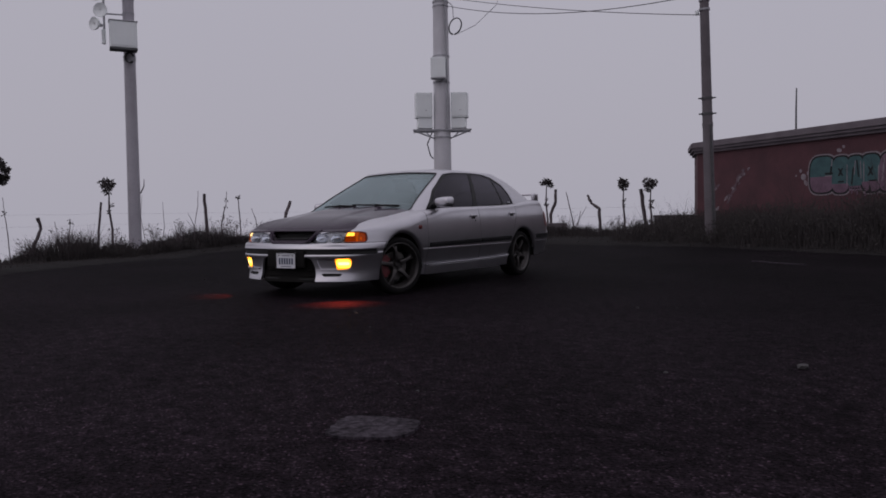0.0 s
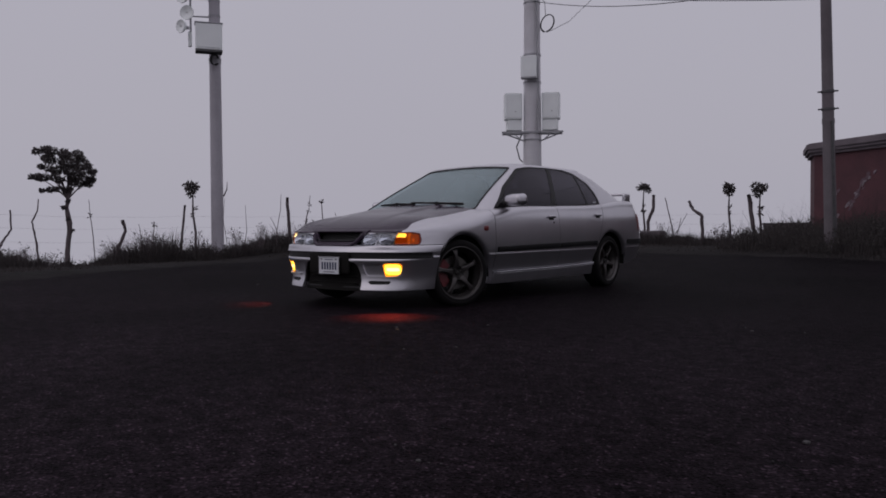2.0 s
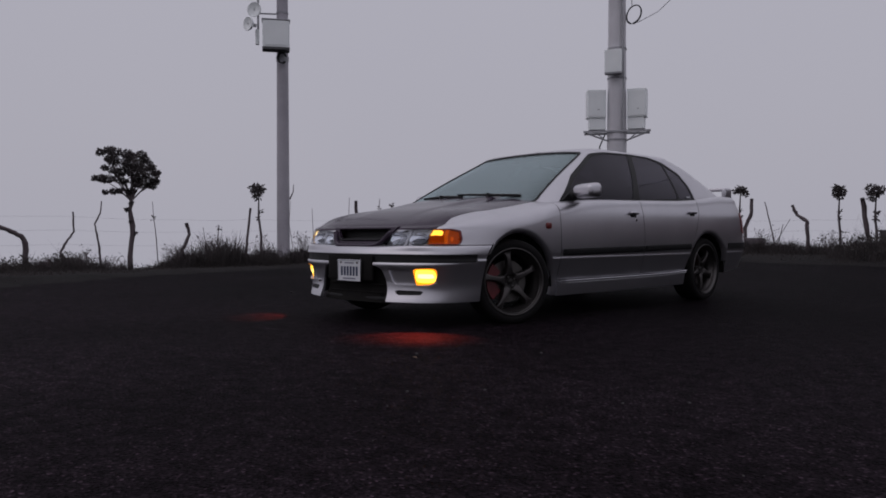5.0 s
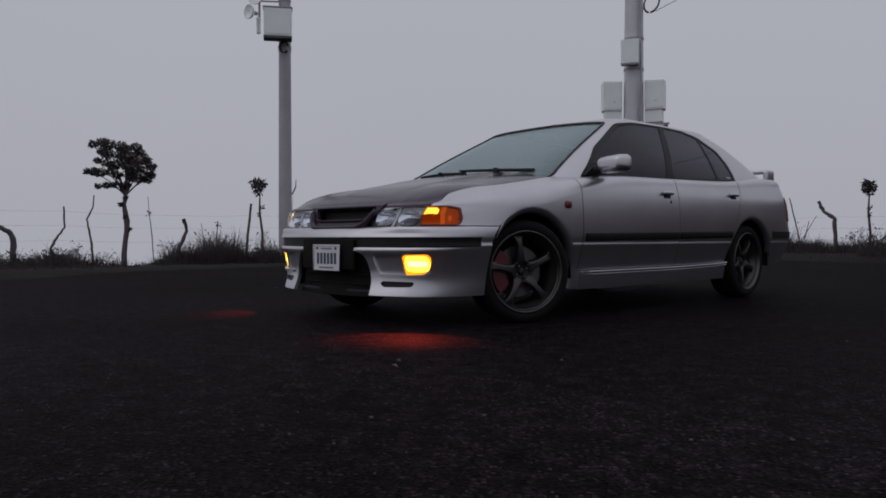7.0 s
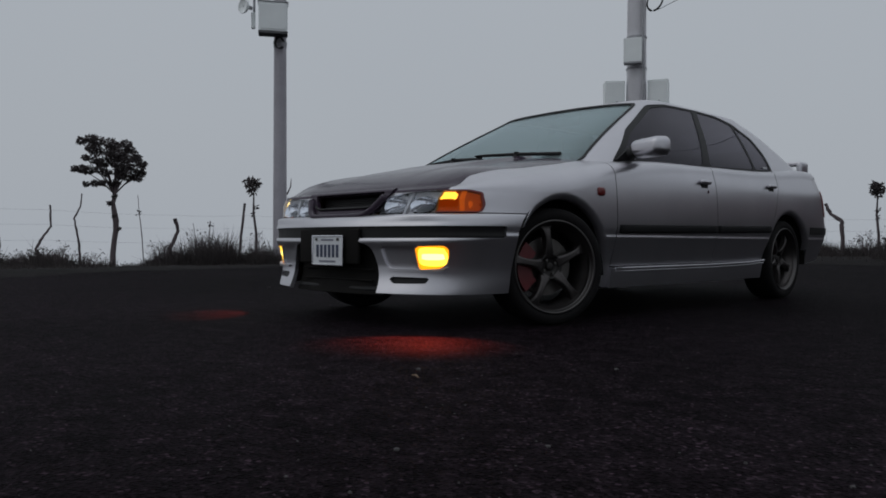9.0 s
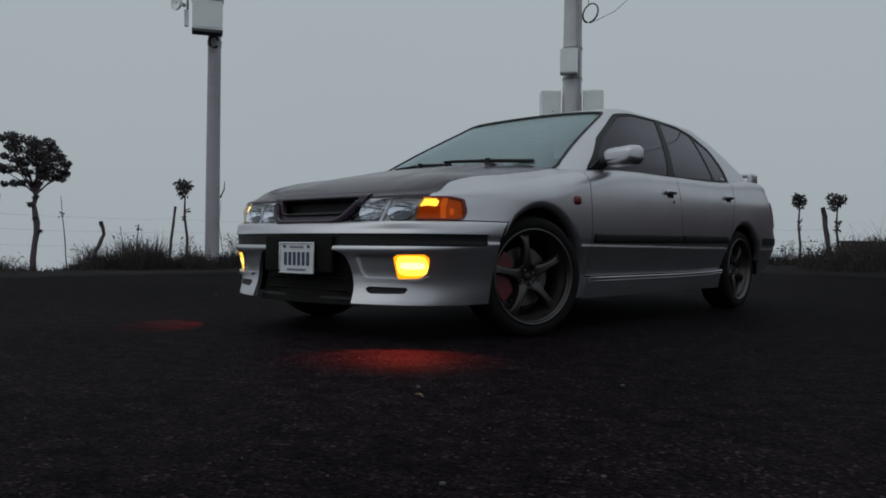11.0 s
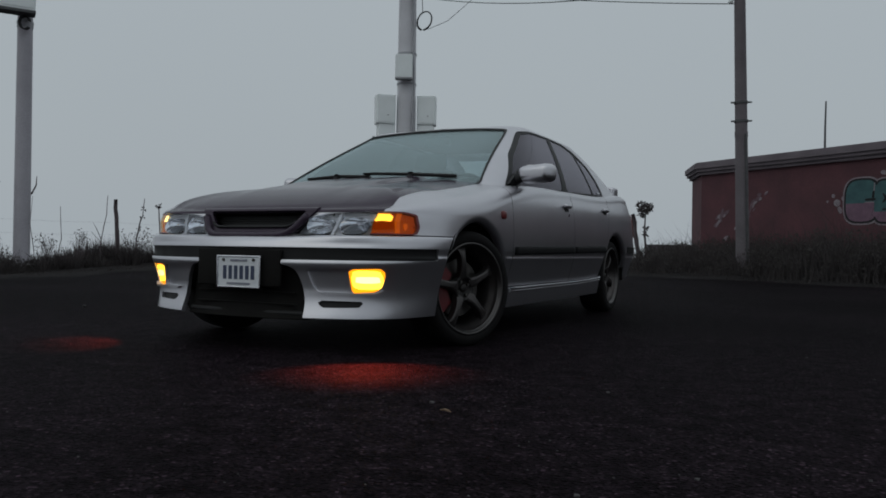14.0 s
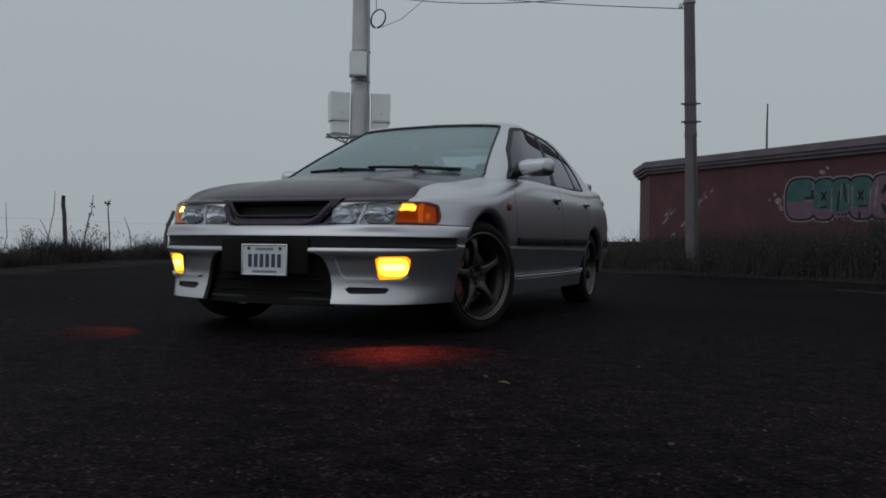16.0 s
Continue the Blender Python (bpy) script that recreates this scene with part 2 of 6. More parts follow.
def lathe(profile, sides=48, axis="x"):
    """Revolves (radius, along) pairs about an axis."""
    V, F = [], []
    for r, h in profile:
        for k in range(sides):
            w = 2 * math.pi * k / sides
            a, b = r * math.cos(w), r * math.sin(w)
            V.append({"x": (h, a, b), "y": (a, h, b), "z": (a, b, h)}[axis])
    for i in range(len(profile) - 1):
        for k in range(sides):
            q = (k + 1) % sides
            F.append((i * sides + k, (i + 1) * sides + k, (i + 1) * sides + q, i * sides + q))
    return V, F


def rounded(pts, r, steps=4):
    """A closed outline with its corners rounded."""
    out, n = [], len(pts)
    for i in range(n):
        p, a, b = (np.array(pts[j % n], float) for j in (i, i - 1, i + 1))
        da, db = a - p, b - p
        la, lb = np.linalg.norm(da), np.linalg.norm(db)
        k = min(r, 0.45 * la, 0.45 * lb)
        p0, p1 = p + da / la * k, p + db / lb * k
        for j in range(steps + 1):
            t = j / steps
            out.append(tuple((1 - t) ** 2 * p0 + 2 * t * (1 - t) * p + t * t * p1))
    return out


def inside(outline, a, b):
    """Signed distance to a closed outline, negative inside."""
    P = np.array(outline, float)
    Q = np.roll(P, -1, 0)
    X = np.stack([a, b], 1)
    best, wind = np.full(len(X), 1e9), np.zeros(len(X), bool)
    for p, q in zip(P, Q):
        d = q - p
        t = np.clip(((X - p) @ d) / max(d @ d, 1e-12), 0, 1)
        best = np.minimum(best, np.linalg.norm(X - p - t[:, None] * d, axis=1))
        if p[1] != q[1]:
            hit = ((p[1] > X[:, 1]) != (q[1] > X[:, 1])) & (X[:, 0] < (q[0] - p[0]) * (X[:, 1] - p[1]) / (q[1] - p[1]) + p[0])
            wind ^= hit
    return np.where(wind, -best, best)


def cut(mesh, g):
    """Splits a mesh along g = 0 into the part where g < 0 and the rest."""
    V, F = mesh
    if len(F) == 0:
        return mesh, mesh
    V = np.asarray(V, float)
    val = np.asarray(g(V), float)
    val = np.where(np.abs(val) < 1e-6, 1e-6, val)
    extra, keys, sides = [], {}, ([], [])

    def crossing(i, j):
        k = (min(i, j), max(i, j))
        if k not in keys:
            t = val[k[0]] / (val[k[0]] - val[k[1]])
            keys[k] = len(V) + len(extra)
            extra.append(V[k[0]] + t * (V[k[1]] - V[k[0]]))
        return keys[k]

    for f in F:
        s = [val[i] < 0 for i in f]
        if all(s) or not any(s):
            sides[0 if s[0] else 1].append(tuple(f))
            continue
        loops = ([], [])
        for a in range(len(f)):
            i, j = f[a], f[(a + 1) % len(f)]
            loops[0 if s[a] else 1].append(i)
            if s[a] != s[(a + 1) % len(f)]:
                k = crossing(i, j)
                loops[0].append(k)
                loops[1].append(k)
        for k in (0, 1):
            if len(loops[k]) > 2:
                sides[k].append(tuple(loops[k]))
    A = np.vstack([V, np.array(extra)]) if extra else V

    def packed(faces):
        used = sorted({i for f in faces for i in f})
        back = {i: k for k, i in enumerate(used)}
        return A[used], [tuple(back[i] for i in f) for f in faces]

    return packed(sides[0]), packed(sides[1])


def normals(mesh):
    V, F = np.asarray(mesh[0], float), mesh[1]
    N = np.zeros_like(V)
    for f in F:
        p = V[list(f)]
        c = np.zeros(3)
        for k in range(1, len(f) - 1):
            c += np.cross(p[k] - p[0], p[k + 1] - p[0])
        N[list(f)] += c
    return N / np.maximum(np.linalg.norm(N, axis=1, keepdims=True), 1e-12)


def shell(mesh, thick=0.006, lift=0.0, turn=0.0):
    """A panel with thickness: outer skin, inner skin, rim. turn pulls the outer edge in for a soft gap."""
    V, F = np.asarray(mesh[0], float), mesh[1]
    if len(F) == 0:
        return [], []
    N = normals(mesh)
    O = V + N * lift
    count = {}
    for f in F:
        for a in range(len(f)):
            e = (f[a], f[(a + 1) % len(f)])
            count[e] = count.get(e, 0) + 1
    edge = [e for e in count if (e[1], e[0]) not in count]
    if turn:
        for i in {i for e in edge for i in e}:
            O[i] = O[i] - N[i] * turn
    I = V + N * (lift - thick)
    n = len(V)
    verts = list(O) + list(I)
    faces = [tuple(f) for f in F] + [tuple(i + n for i in f[::-1]) for f in F]
    for i, j in edge:
        k = len(verts)
        verts += [O[j], O[i], I[i], I[j]]
        faces.append((k, k + 1, k + 2, k + 3))
    return verts, faces


def panel(name, mesh, mat, parent, label="", thick=0.006, lift=0.0, turn=0.0):
    v, f = shell(mesh, thick, lift, turn)
    return part(name, (v, f), mat, parent, label, smooth=True) if f else None


def curve1(table):
    xs, ys = zip(*table)
    xs, ys = np.array(xs, float), np.array(ys, float)
    d = np.gradient(ys, xs)

    def at(x):
        x = np.clip(np.asarray(x, float), xs[0], xs[-1])
        i = np.clip(np.searchsorted(xs, x) - 1, 0, len(xs) - 2)
        h = xs[i + 1] - xs[i]
        t = (x - xs[i]) / h
        return ((2 * t**3 - 3 * t**2 + 1) * ys[i] + (t**3 - 2 * t**2 + t) * h * d[i] + (-2 * t**3 + 3 * t**2) * ys[i + 1] + (t**3 - t**2) * h * d[i + 1])

    return at


def arrow(a, b):
    """A matrix at a that turns z towards b."""
    d = Vector(b) - Vector(a)
    return Matrix.Translation(a) @ d.to_track_quat("Z", "Y").to_matrix().to_4x4()

# ---- ground ----
def fence_dip(x, y):
    """The lot sinks gently towards the fence."""
    return 0.26 * min(1.0, max(0.0, (-7.0 - x) / 6.5)) * min(1.0, max(0.0, (9.0 - y) / 4.0))


def drop(x, y):
    """How far the hillside has fallen beyond the fence."""
    d = max(-14.5 - x, y - 18.4 - max(0.0, (x + 1.2) * 4))
    dip = fence_dip(x, y)
    return dip + (0.0 if d <= 0 else min(160.0, 0.35 * d * min(d, 3.0)))


def ground_sheet():
    """One sheet to the horizon: fine near the camera, coarse far off, falling away past the fence."""
    ticks = sorted(set([s * v for s in (1, -1) for v in [*np.arange(0, 10, 0.25), *np.arange(10, 26, 0.5), 28, 30, 35, 45, 60, 90, 150, 300, 700, 1500]]))
    n = len(ticks)
    V = []
    for y in ticks:
        for x in ticks:
            z = noise.noise(Vector((x * 0.7, y * 0.7, 3.1))) * 0.006 + noise.noise(Vector((x * 2.3, y * 2.3, 7.7))) * 0.003
            V.append((x, y, z - drop(x, y)))
    F = [(j * n + i, j * n + i + 1, (j + 1) * n + i + 1, (j + 1) * n + i) for j in range(n - 1) for i in range(n - 1)]
    return V, F


def asphalt():
    """Worn asphalt: broad stains, a tone step along y, mixed aggregate, coarse relief."""
    m = bpy.data.materials.new("worn_dark_asphalt")
    m.use_nodes = True
    n, l = m.node_tree.nodes, m.node_tree.links
    b = n["Principled BSDF"]
    co = n.new("ShaderNodeTexCoord")
    broad, mid, stones, pits = (n.new(k) for k in ("ShaderNodeTexNoise", "ShaderNodeTexNoise", "ShaderNodeTexVoronoi", "ShaderNodeTexNoise"))
    for t, sc in ((broad, 0.45), (mid, 11.0), (stones, 125.0), (pits, 95.0)):
        t.inputs["Scale"].default_value = sc
        l.new(co.outputs["Object"], t.inputs["Vector"])
    broad.inputs["Detail"].default_value, mid.inputs["Detail"].default_value, pits.inputs["Detail"].default_value = 8, 6, 5
    ramp = n.new("ShaderNodeValToRGB")
    ramp.color_ramp.elements[0].position, ramp.color_ramp.elements[1].position = 0.36, 0.68
    ramp.color_ramp.elements[0].color, ramp.color_ramp.elements[1].color = (0.0057, 0.0041, 0.0053, 1), (0.0128, 0.0093, 0.0121, 1)
    l.new(broad.outputs["Fac"], ramp.inputs["Fac"])
    sr = n.new("ShaderNodeValToRGB")
    sr.color_ramp.elements[0].position, sr.color_ramp.elements[0].color = 0.10, (0.25, 0.24, 0.25, 1)
    sr.color_ramp.elements[1].position, sr.color_ramp.elements[1].color = 1.0, (6.8, 6.2, 6.4, 1)
    for at, v in ((0.55, 1.05), (0.86, 1.8), (0.95, 3.0)):
        sr.color_ramp.elements.new(at).color = (v, v * 0.96, v * 0.97, 1)
    sep = n.new("ShaderNodeSeparateColor")
    l.new(stones.outputs["Color"], sep.inputs[0])
    l.new(sep.outputs[0], sr.inputs["Fac"])
    mul = n.new("ShaderNodeMix")
    mul.data_type, mul.blend_type = "RGBA", "MULTIPLY"
    mul.inputs["Factor"].default_value = 0.8
    l.new(ramp.outputs[0], mul.inputs["A"])
    l.new(sr.outputs[0], mul.inputs["B"])
    mr = n.new("ShaderNodeMapRange")
    mr.inputs["From Min"].default_value, mr.inputs["From Max"].default_value = 0.35, 0.65
    mr.inputs["To Min"].default_value, mr.inputs["To Max"].default_value = 0.42, 1.60
    l.new(mid.outputs["Fac"], mr.inputs["Value"])
    m2 = n.new("ShaderNodeMix")
    m2.data_type, m2.blend_type = "RGBA", "MULTIPLY"
    m2.inputs["Factor"].default_value = 0.7
    l.new(mul.outputs["Result"], m2.inputs["A"])
    l.new(mr.outputs[0], m2.inputs["B"])
    # broad tone step warped by noise: lighter towards -y, darker towards +y
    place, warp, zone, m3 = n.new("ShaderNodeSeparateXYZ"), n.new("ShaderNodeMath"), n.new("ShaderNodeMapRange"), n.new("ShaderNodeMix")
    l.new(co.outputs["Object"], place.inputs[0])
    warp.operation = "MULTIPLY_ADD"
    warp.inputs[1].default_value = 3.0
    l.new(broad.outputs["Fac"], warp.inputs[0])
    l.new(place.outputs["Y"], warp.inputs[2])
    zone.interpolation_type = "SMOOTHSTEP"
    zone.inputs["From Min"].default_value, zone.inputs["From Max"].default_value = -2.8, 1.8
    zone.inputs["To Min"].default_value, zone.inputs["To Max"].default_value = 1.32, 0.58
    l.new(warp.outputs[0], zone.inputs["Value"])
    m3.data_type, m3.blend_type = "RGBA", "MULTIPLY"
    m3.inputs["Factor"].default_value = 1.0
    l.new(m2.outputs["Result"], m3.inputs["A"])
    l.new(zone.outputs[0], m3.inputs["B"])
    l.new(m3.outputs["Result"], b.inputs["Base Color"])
    b.inputs["Specular IOR Level"].default_value = 0.015
    b.inputs["Roughness"].default_value = 0.72
    humps = n.new("ShaderNodeTexNoise")
    humps.inputs["Scale"].default_value, humps.inputs["Detail"].default_value = 13.0, 4
    l.new(co.outputs["Object"], humps.inputs["Vector"])
    add, add2 = n.new("ShaderNodeMath"), n.new("ShaderNodeMath")
    add.operation = add2.operation = "MULTIPLY_ADD"
    add.inputs[1].default_value, add2.inputs[1].default_value = 1.4, 1.6
    l.new(pits.outputs["Fac"], add.inputs[0])
    l.new(stones.outputs["Distance"], add.inputs[2])
    l.new(humps.outputs["Fac"], add2.inputs[0])
    l.new(add.outputs[0], add2.inputs[2])
    k = n.new("ShaderNodeBump")
    k.inputs["Strength"].default_value, k.inputs["Distance"].default_value = 1.0, 0.0060
    l.new(add2.outputs[0], k.inputs["Height"])
    l.new(k.outputs[0], b.inputs["Normal"])
    return m


ASPHALT = asphalt()
SOIL = material("dark_verge_soil", (0.014, 0.012, 0.012), 0.95, 0, (0.007, 0.006, 0.006), 1.5, 0.9, 40, 0.02, spec=0.1)
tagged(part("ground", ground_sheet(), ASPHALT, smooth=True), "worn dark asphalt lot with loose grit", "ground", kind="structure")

# grassy verge between the lot and the fence
EDGE = [(-4.6, -7), (-5.9, -2.4), (-7.4, 0.2), (-9.4, 3.0), (-10.8, 6.3), (-10.0, 10.0), (-6.2, 12.0), (-2.2, 11.2), (0.0, 10.5), (1.5, 9.7), (2.9, 8.6), (4.6, 7.3), (7.4, 5.2), (12, 2), (18, 2), (18, 24), (-20, 24), (-20, -7)]
BLOCK = [(-0.75, 16.7), (4.5, 13.2), (12.4, 7.9), (20, 12), (8, 26), (-1.2, 18.4)]


def verge_height(xs, ys):
    g = inside(EDGE, np.asarray(xs), np.asarray(ys))
    return np.clip(-g / 1.6, -0.3, 1.0)


def verge_z(x, k):
    return (-0.03 if k <= 0 else 0.06 * k * (2 - k)) - 0.06 * min(1.0, max(0.0, (-10.5 - x) / 3.0))


def verge_sheet():
    xs, ys = np.arange(-17.5, 13, 0.4), np.arange(-7, 22, 0.4)
    X, Y = np.meshgrid(xs, ys)
    h = verge_height(X.ravel(), Y.ravel())
    V = []
    for x, y, k in zip(X.ravel(), Y.ravel(), h):
        z = verge_z(x, k) + noise.noise(Vector((x * 0.9, y * 0.9, 1.3))) * 0.05 * max(0, k) - drop(x, y)
        V.append((x + noise.noise(Vector((x * 1.7, y * 1.7, 5))) * 0.25, y + noise.noise(Vector((x * 1.7, y * 1.7, 9))) * 0.25, z + 0.012))
    n = len(xs)
    F = []
    for j in range(len(ys) - 1):
        for i in range(n - 1):
            q = (j * n + i, j * n + i + 1, (j + 1) * n + i + 1, (j + 1) * n + i)
            if max(h[t] for t in q) > -0.05:
                F.append(q)
    return V, F


tagged(part("verge", verge_sheet(), SOIL, smooth=True), "dark earth verge with rough grass along the fence", "verge", kind="structure")

# pale filled patch in the asphalt, grit and scraps
rng = random.Random(4)
PATCH = material("grey_patched_concrete", (0.082, 0.070, 0.084), 0.9, 0, (0.010, 0.0085, 0.010), 34, 0.45, 150, 0.014, spec=0.05, fine_amount=0.9)
pp = []
for a in np.linspace(0, 2 * math.pi, 64)[:-1]:
    c, sn = math.cos(a), math.sin(a)
    k = (abs(c) ** 3.2 + abs(sn) ** 3.2) ** (-1 / 3.2) * (1 + 0.05 * math.sin(3 * a + 1) + rng.uniform(-0.05, 0.05))
    pp.append((c * k * 0.152, sn * k * 0.135))
patch = tagged(part("ground_patch", prism(pp, -0.02, 0.009, "z"), PATCH), "round pale grey concrete patch set in asphalt", "patch")
patch.matrix_world = pose(3.475, -5.30, 0.0, 0, 0, 20)
GRIT = material("pale_grit", (0.085, 0.078, 0.080), 0.8, 0, (0.018, 0.016, 0.017), 45, 0.9, 200)
DRY = material("dry_leaf", (0.20, 0.13, 0.08), 0.8, 0, (0.12, 0.08, 0.05), 30, 0.8, 100)


def pebble_mesh(seed):
    r = random.Random(seed)
    b = bmesh.new()
    bmesh.ops.create_icosphere(b, subdivisions=1, radius=1)
    for v in b.verts:
        v.co *= r.uniform(0.75, 1.2)
        v.co.z *= 0.6
    me = bpy.data.meshes.new("pebble")
    b.to_mesh(me)
    b.free()
    me.materials.append(GRIT)
    return me


pebbles = [pebble_mesh(k) for k in range(5)]
grit_v, grit_f = [], []
for k in range(4200):
    d = rng.uniform(0, 1) ** 0.6 * 9
    a = rng.uniform(0, 2 * math.pi)
    x, y = 2.2 + d * math.cos(a), -3.2 + d * math.sin(a) * 0.8
    s = rng.choice((0.0010, 0.0014, 0.0018, 0.0024)) * rng.uniform(0.8, 1.2) * (1.8 if rng.random() < 0.05 else 1.0)
    if verge_height([x], [y])[0] > 0 or (abs(x) < 0.9 and -2.2 < y < 2.4):
        continue
    i, turn = len(grit_v), rng.uniform(0, 6.28)
    long, high = rng.uniform(1.0, 1.7), rng.uniform(0.5, 1.0)
    for j in range(5):
        w = turn + j * 1.2566
        rx, ry = math.cos(w) * s * long * rng.uniform(0.8, 1.1), math.sin(w) * s * rng.uniform(0.8, 1.1)
        grit_v.append((x + rx, y + ry, 0.003))
        grit_v.append((x + rx * 0.6, y + ry * 0.6, 0.003 + s * high * rng.uniform(0.8, 1.2)))
    for j in range(5):
        q = (j + 1) % 5
        grit_f.append((i + 2 * j, i + 2 * q, i + 2 * q + 1, i + 2 * j + 1))
    grit_f.append(tuple(i + 2 * j + 1 for j in range(5)))
tagged(part("grit", (grit_v, grit_f), GRIT), "loose pale grit scattered over the asphalt", "grit", kind="stuff")
for x, y, s in ((4.63, -3.5, 0.03), (4.1, -3.9, 0.012), (1.7, -2.2, 0.008), (2.6, -2.9, 0.006), (5.0, -3.1, 0.012), (3.2, -1.5, 0.012), (-2.6, -0.8, 0.018), (3.293, -4.75, 0.009), (3.131, -4.668, 0.005), (2.627, -3.428, 0.005), (2.939, -3.80, 0.005), (3.363, -4.006, 0.005), (2.108, -3.063, 0.006), (1.924, -3.288, 0.007), (2.758, -2.729, 0.006), (1.282, -2.647, 0.009)):
    st = tagged(new("stone", rng.choice(pebbles)), "small pale stone lying on the asphalt", "stone", "stones on the asphalt")
    st.matrix_world = pose(x, y, s * 0.35, 0, 0, rng.uniform(0, 360)) @ Matrix.Diagonal((s, s, s, 1))
leaf = tagged(part("dry_leaf", tube([(-0.02, 0, 0.006), (-0.006, 0.003, 0.008), (0.008, 0, 0.007), (0.02, -0.003, 0.005)], [0.002, 0.0035, 0.003, 0.001], 6), DRY), "curled dry brown leaf on the asphalt", "leaf")
leaf.matrix_world = pose(1.377, -2.745, 0.0, 0, 0, -10)
for x, y, w, a in ((3.05, 4.85, 0.35, -40), (3.45, 4.45, 0.75, -38)):
    q = [(-w / 2, -0.03), (-w / 6, -0.045), (w / 4, -0.03), (w / 2, -0.012), (w / 3, 0.03), (0, 0.022), (-w / 3, 0.035)]
    mk = tagged(part("paint_mark", prism(q, 0.0, 0.016, "z"), PATCH), "faded pale paint streak on the asphalt", "paint mark", "faded paint streaks")
    mk.matrix_world = pose(x, y, 0, 0, 0, a)

# ---- red utility building ----
A, B = Vector((-0.75, 16.7, 0)), Vector((-1.24, 18.33, 0))
along = Vector((5.25, -3.5, 0)).normalized()
away = Vector((-along.y, along.x, 0))
END = A + along * 15
plan = [tuple(B.xy), tuple(A.xy), tuple(END.xy), tuple((END + away * 9).xy), tuple((A + away * 10).xy), tuple((B + away * 7).xy)]
building = thing("building", Matrix(), "low red-painted building with grey cornice and graffiti", "building")
part("wall", prism(plan, -0.2, 2.575, "z"), RED_WALL, building)


def grown(outline, d):
    """The outline moved outwards by d."""
    out, n = [], len(outline)
    for i in range(n):
        p, a, b = (np.array(outline[j % n]) for j in (i, i - 1, i + 1))
        n1 = np.array([(p - a)[1], -(p - a)[0]]) / np.linalg.norm(p - a)
        n2 = np.array([(b - p)[1], -(b - p)[0]]) / np.linalg.norm(b - p)
        m = (n1 + n2) / np.linalg.norm(n1 + n2)
        out.append(tuple(p + m * d / max(0.4, m @ n1)))
    return out


part("cornice", merged(prism(grown(plan, 0.08), 2.575, 2.655, "z"), prism(grown(plan, 0.15), 2.655, 2.735, "z"), prism(grown(plan, 0.20), 2.735, 2.875, "z"), prism(grown(plan, 0.15), 2.875, 2.905, "z")), CORNICE, building, "grey plaster cornice")
tagged(part("roof_mast", tube([(2.20, 15.2, 2.89), (2.20, 15.2, 3.45), (2.21, 15.2, 4.07)], [0.026, 0.022, 0.017], 10), DARK_METAL), "thin grey metal mast on the flat roof", "mast")

# graffiti: rounded bubble shapes in teal and pink on the long wall
TEAL = material("teal_spray_paint", (0.062, 0.135, 0.140), 0.8, 0, (0.030, 0.070, 0.078), 5, 0.9, 60)
PINK = material("pink_spray_paint", (0.19, 0.115, 0.16), 0.8, 0, (0.11, 0.062, 0.092), 5, 0.9, 60)
BLACK_PAINT = material("black_spray_paint", (0.010, 0.010, 0.012), 0.8)
WHITE_SPRAY = material("pale_spray_paint", (0.30, 0.27, 0.29), 0.85, 0, (0.15, 0.11, 0.13), 5, 0.9, 50)
FADED_SPRAY = material("faded_spray_paint", (0.17, 0.12, 0.14), 0.85, 0, (0.09, 0.055, 0.068), 7, 0.9, 50)
WALL = Matrix(((along.x, 0, along.y, A.x), (along.y, 0, -along.x, A.y), (0, 1, 0, 0.08), (0, 0, 0, 1)))


def on_wall(name, outline, d, mat, parent, label=""):
    ob = part(name, prism(outline, 0.0, d, "z"), mat, parent, label)
    ob.matrix_world = WALL @ Matrix.Translation((-0.085 if parent.name == "graffiti" else 0.0, 0, 0))
    return ob


def blob(cx, cz, w, h, lean=0.0, p=3.2, n=28):
    out = []
    for k in range(n):
        a = 2 * math.pi * k / n
        c, s = math.cos(a), math.sin(a)
        x, z = math.copysign(abs(c) ** (2 / p), c) * w / 2, math.copysign(abs(s) ** (2 / p), s) * h / 2
        out.append((cx + x + lean * z, cz + z))
    return out


def split_z(outline, z):
    lo, hi = [], []
    for i, p in enumerate(outline):
        q = outline[(i + 1) % len(outline)]
        (lo if p[1] < z else hi).append(p)
        if (p[1] < z) != (q[1] < z):
            t = (z - p[1]) / (q[1] - p[1])
            m = (p[0] + t * (q[0] - p[0]), z)
            lo.append(m)
            hi.append(m)
    return lo, hi


graffiti = thing("graffiti", Matrix(), "teal and pink bubble-shaped graffiti painted on red wall", "graffiti")
letters = [(4.52, 1.60, 0.72, 0.90, 0.02), (5.05, 1.57, 0.50, 0.88, 0.02), (5.45, 1.62, 0.44, 0.76, 0.0), (5.87, 1.57, 0.52, 0.88, -0.03), (6.36, 1.57, 0.58, 0.90, 0.05), (6.93, 1.59, 0.62, 0.88, 0.0)]
for k, (cx, cz, w, h, lean) in enumerate(letters):
    on_wall("outline", blob(cx, cz, w + 0.15, h + 0.15, lean), 0.004 + 0.0006 * k, WHITE_SPRAY, graffiti)
    on_wall("outline", blob(cx, cz, w + 0.085, h + 0.085, lean), 0.009 + 0.0006 * k, BLACK_PAINT, graffiti)
    lo, hi = split_z(blob(cx, cz, w, h, lean), cz + (-0.05, -0.22, -0.34, -0.20, 0.44, 0.36)[k])
    on_wall("fill", lo, 0.014 + 0.0004 * k, PINK, graffiti)
    on_wall("fill", hi, 0.014 + 0.0004 * k, TEAL, graffiti)
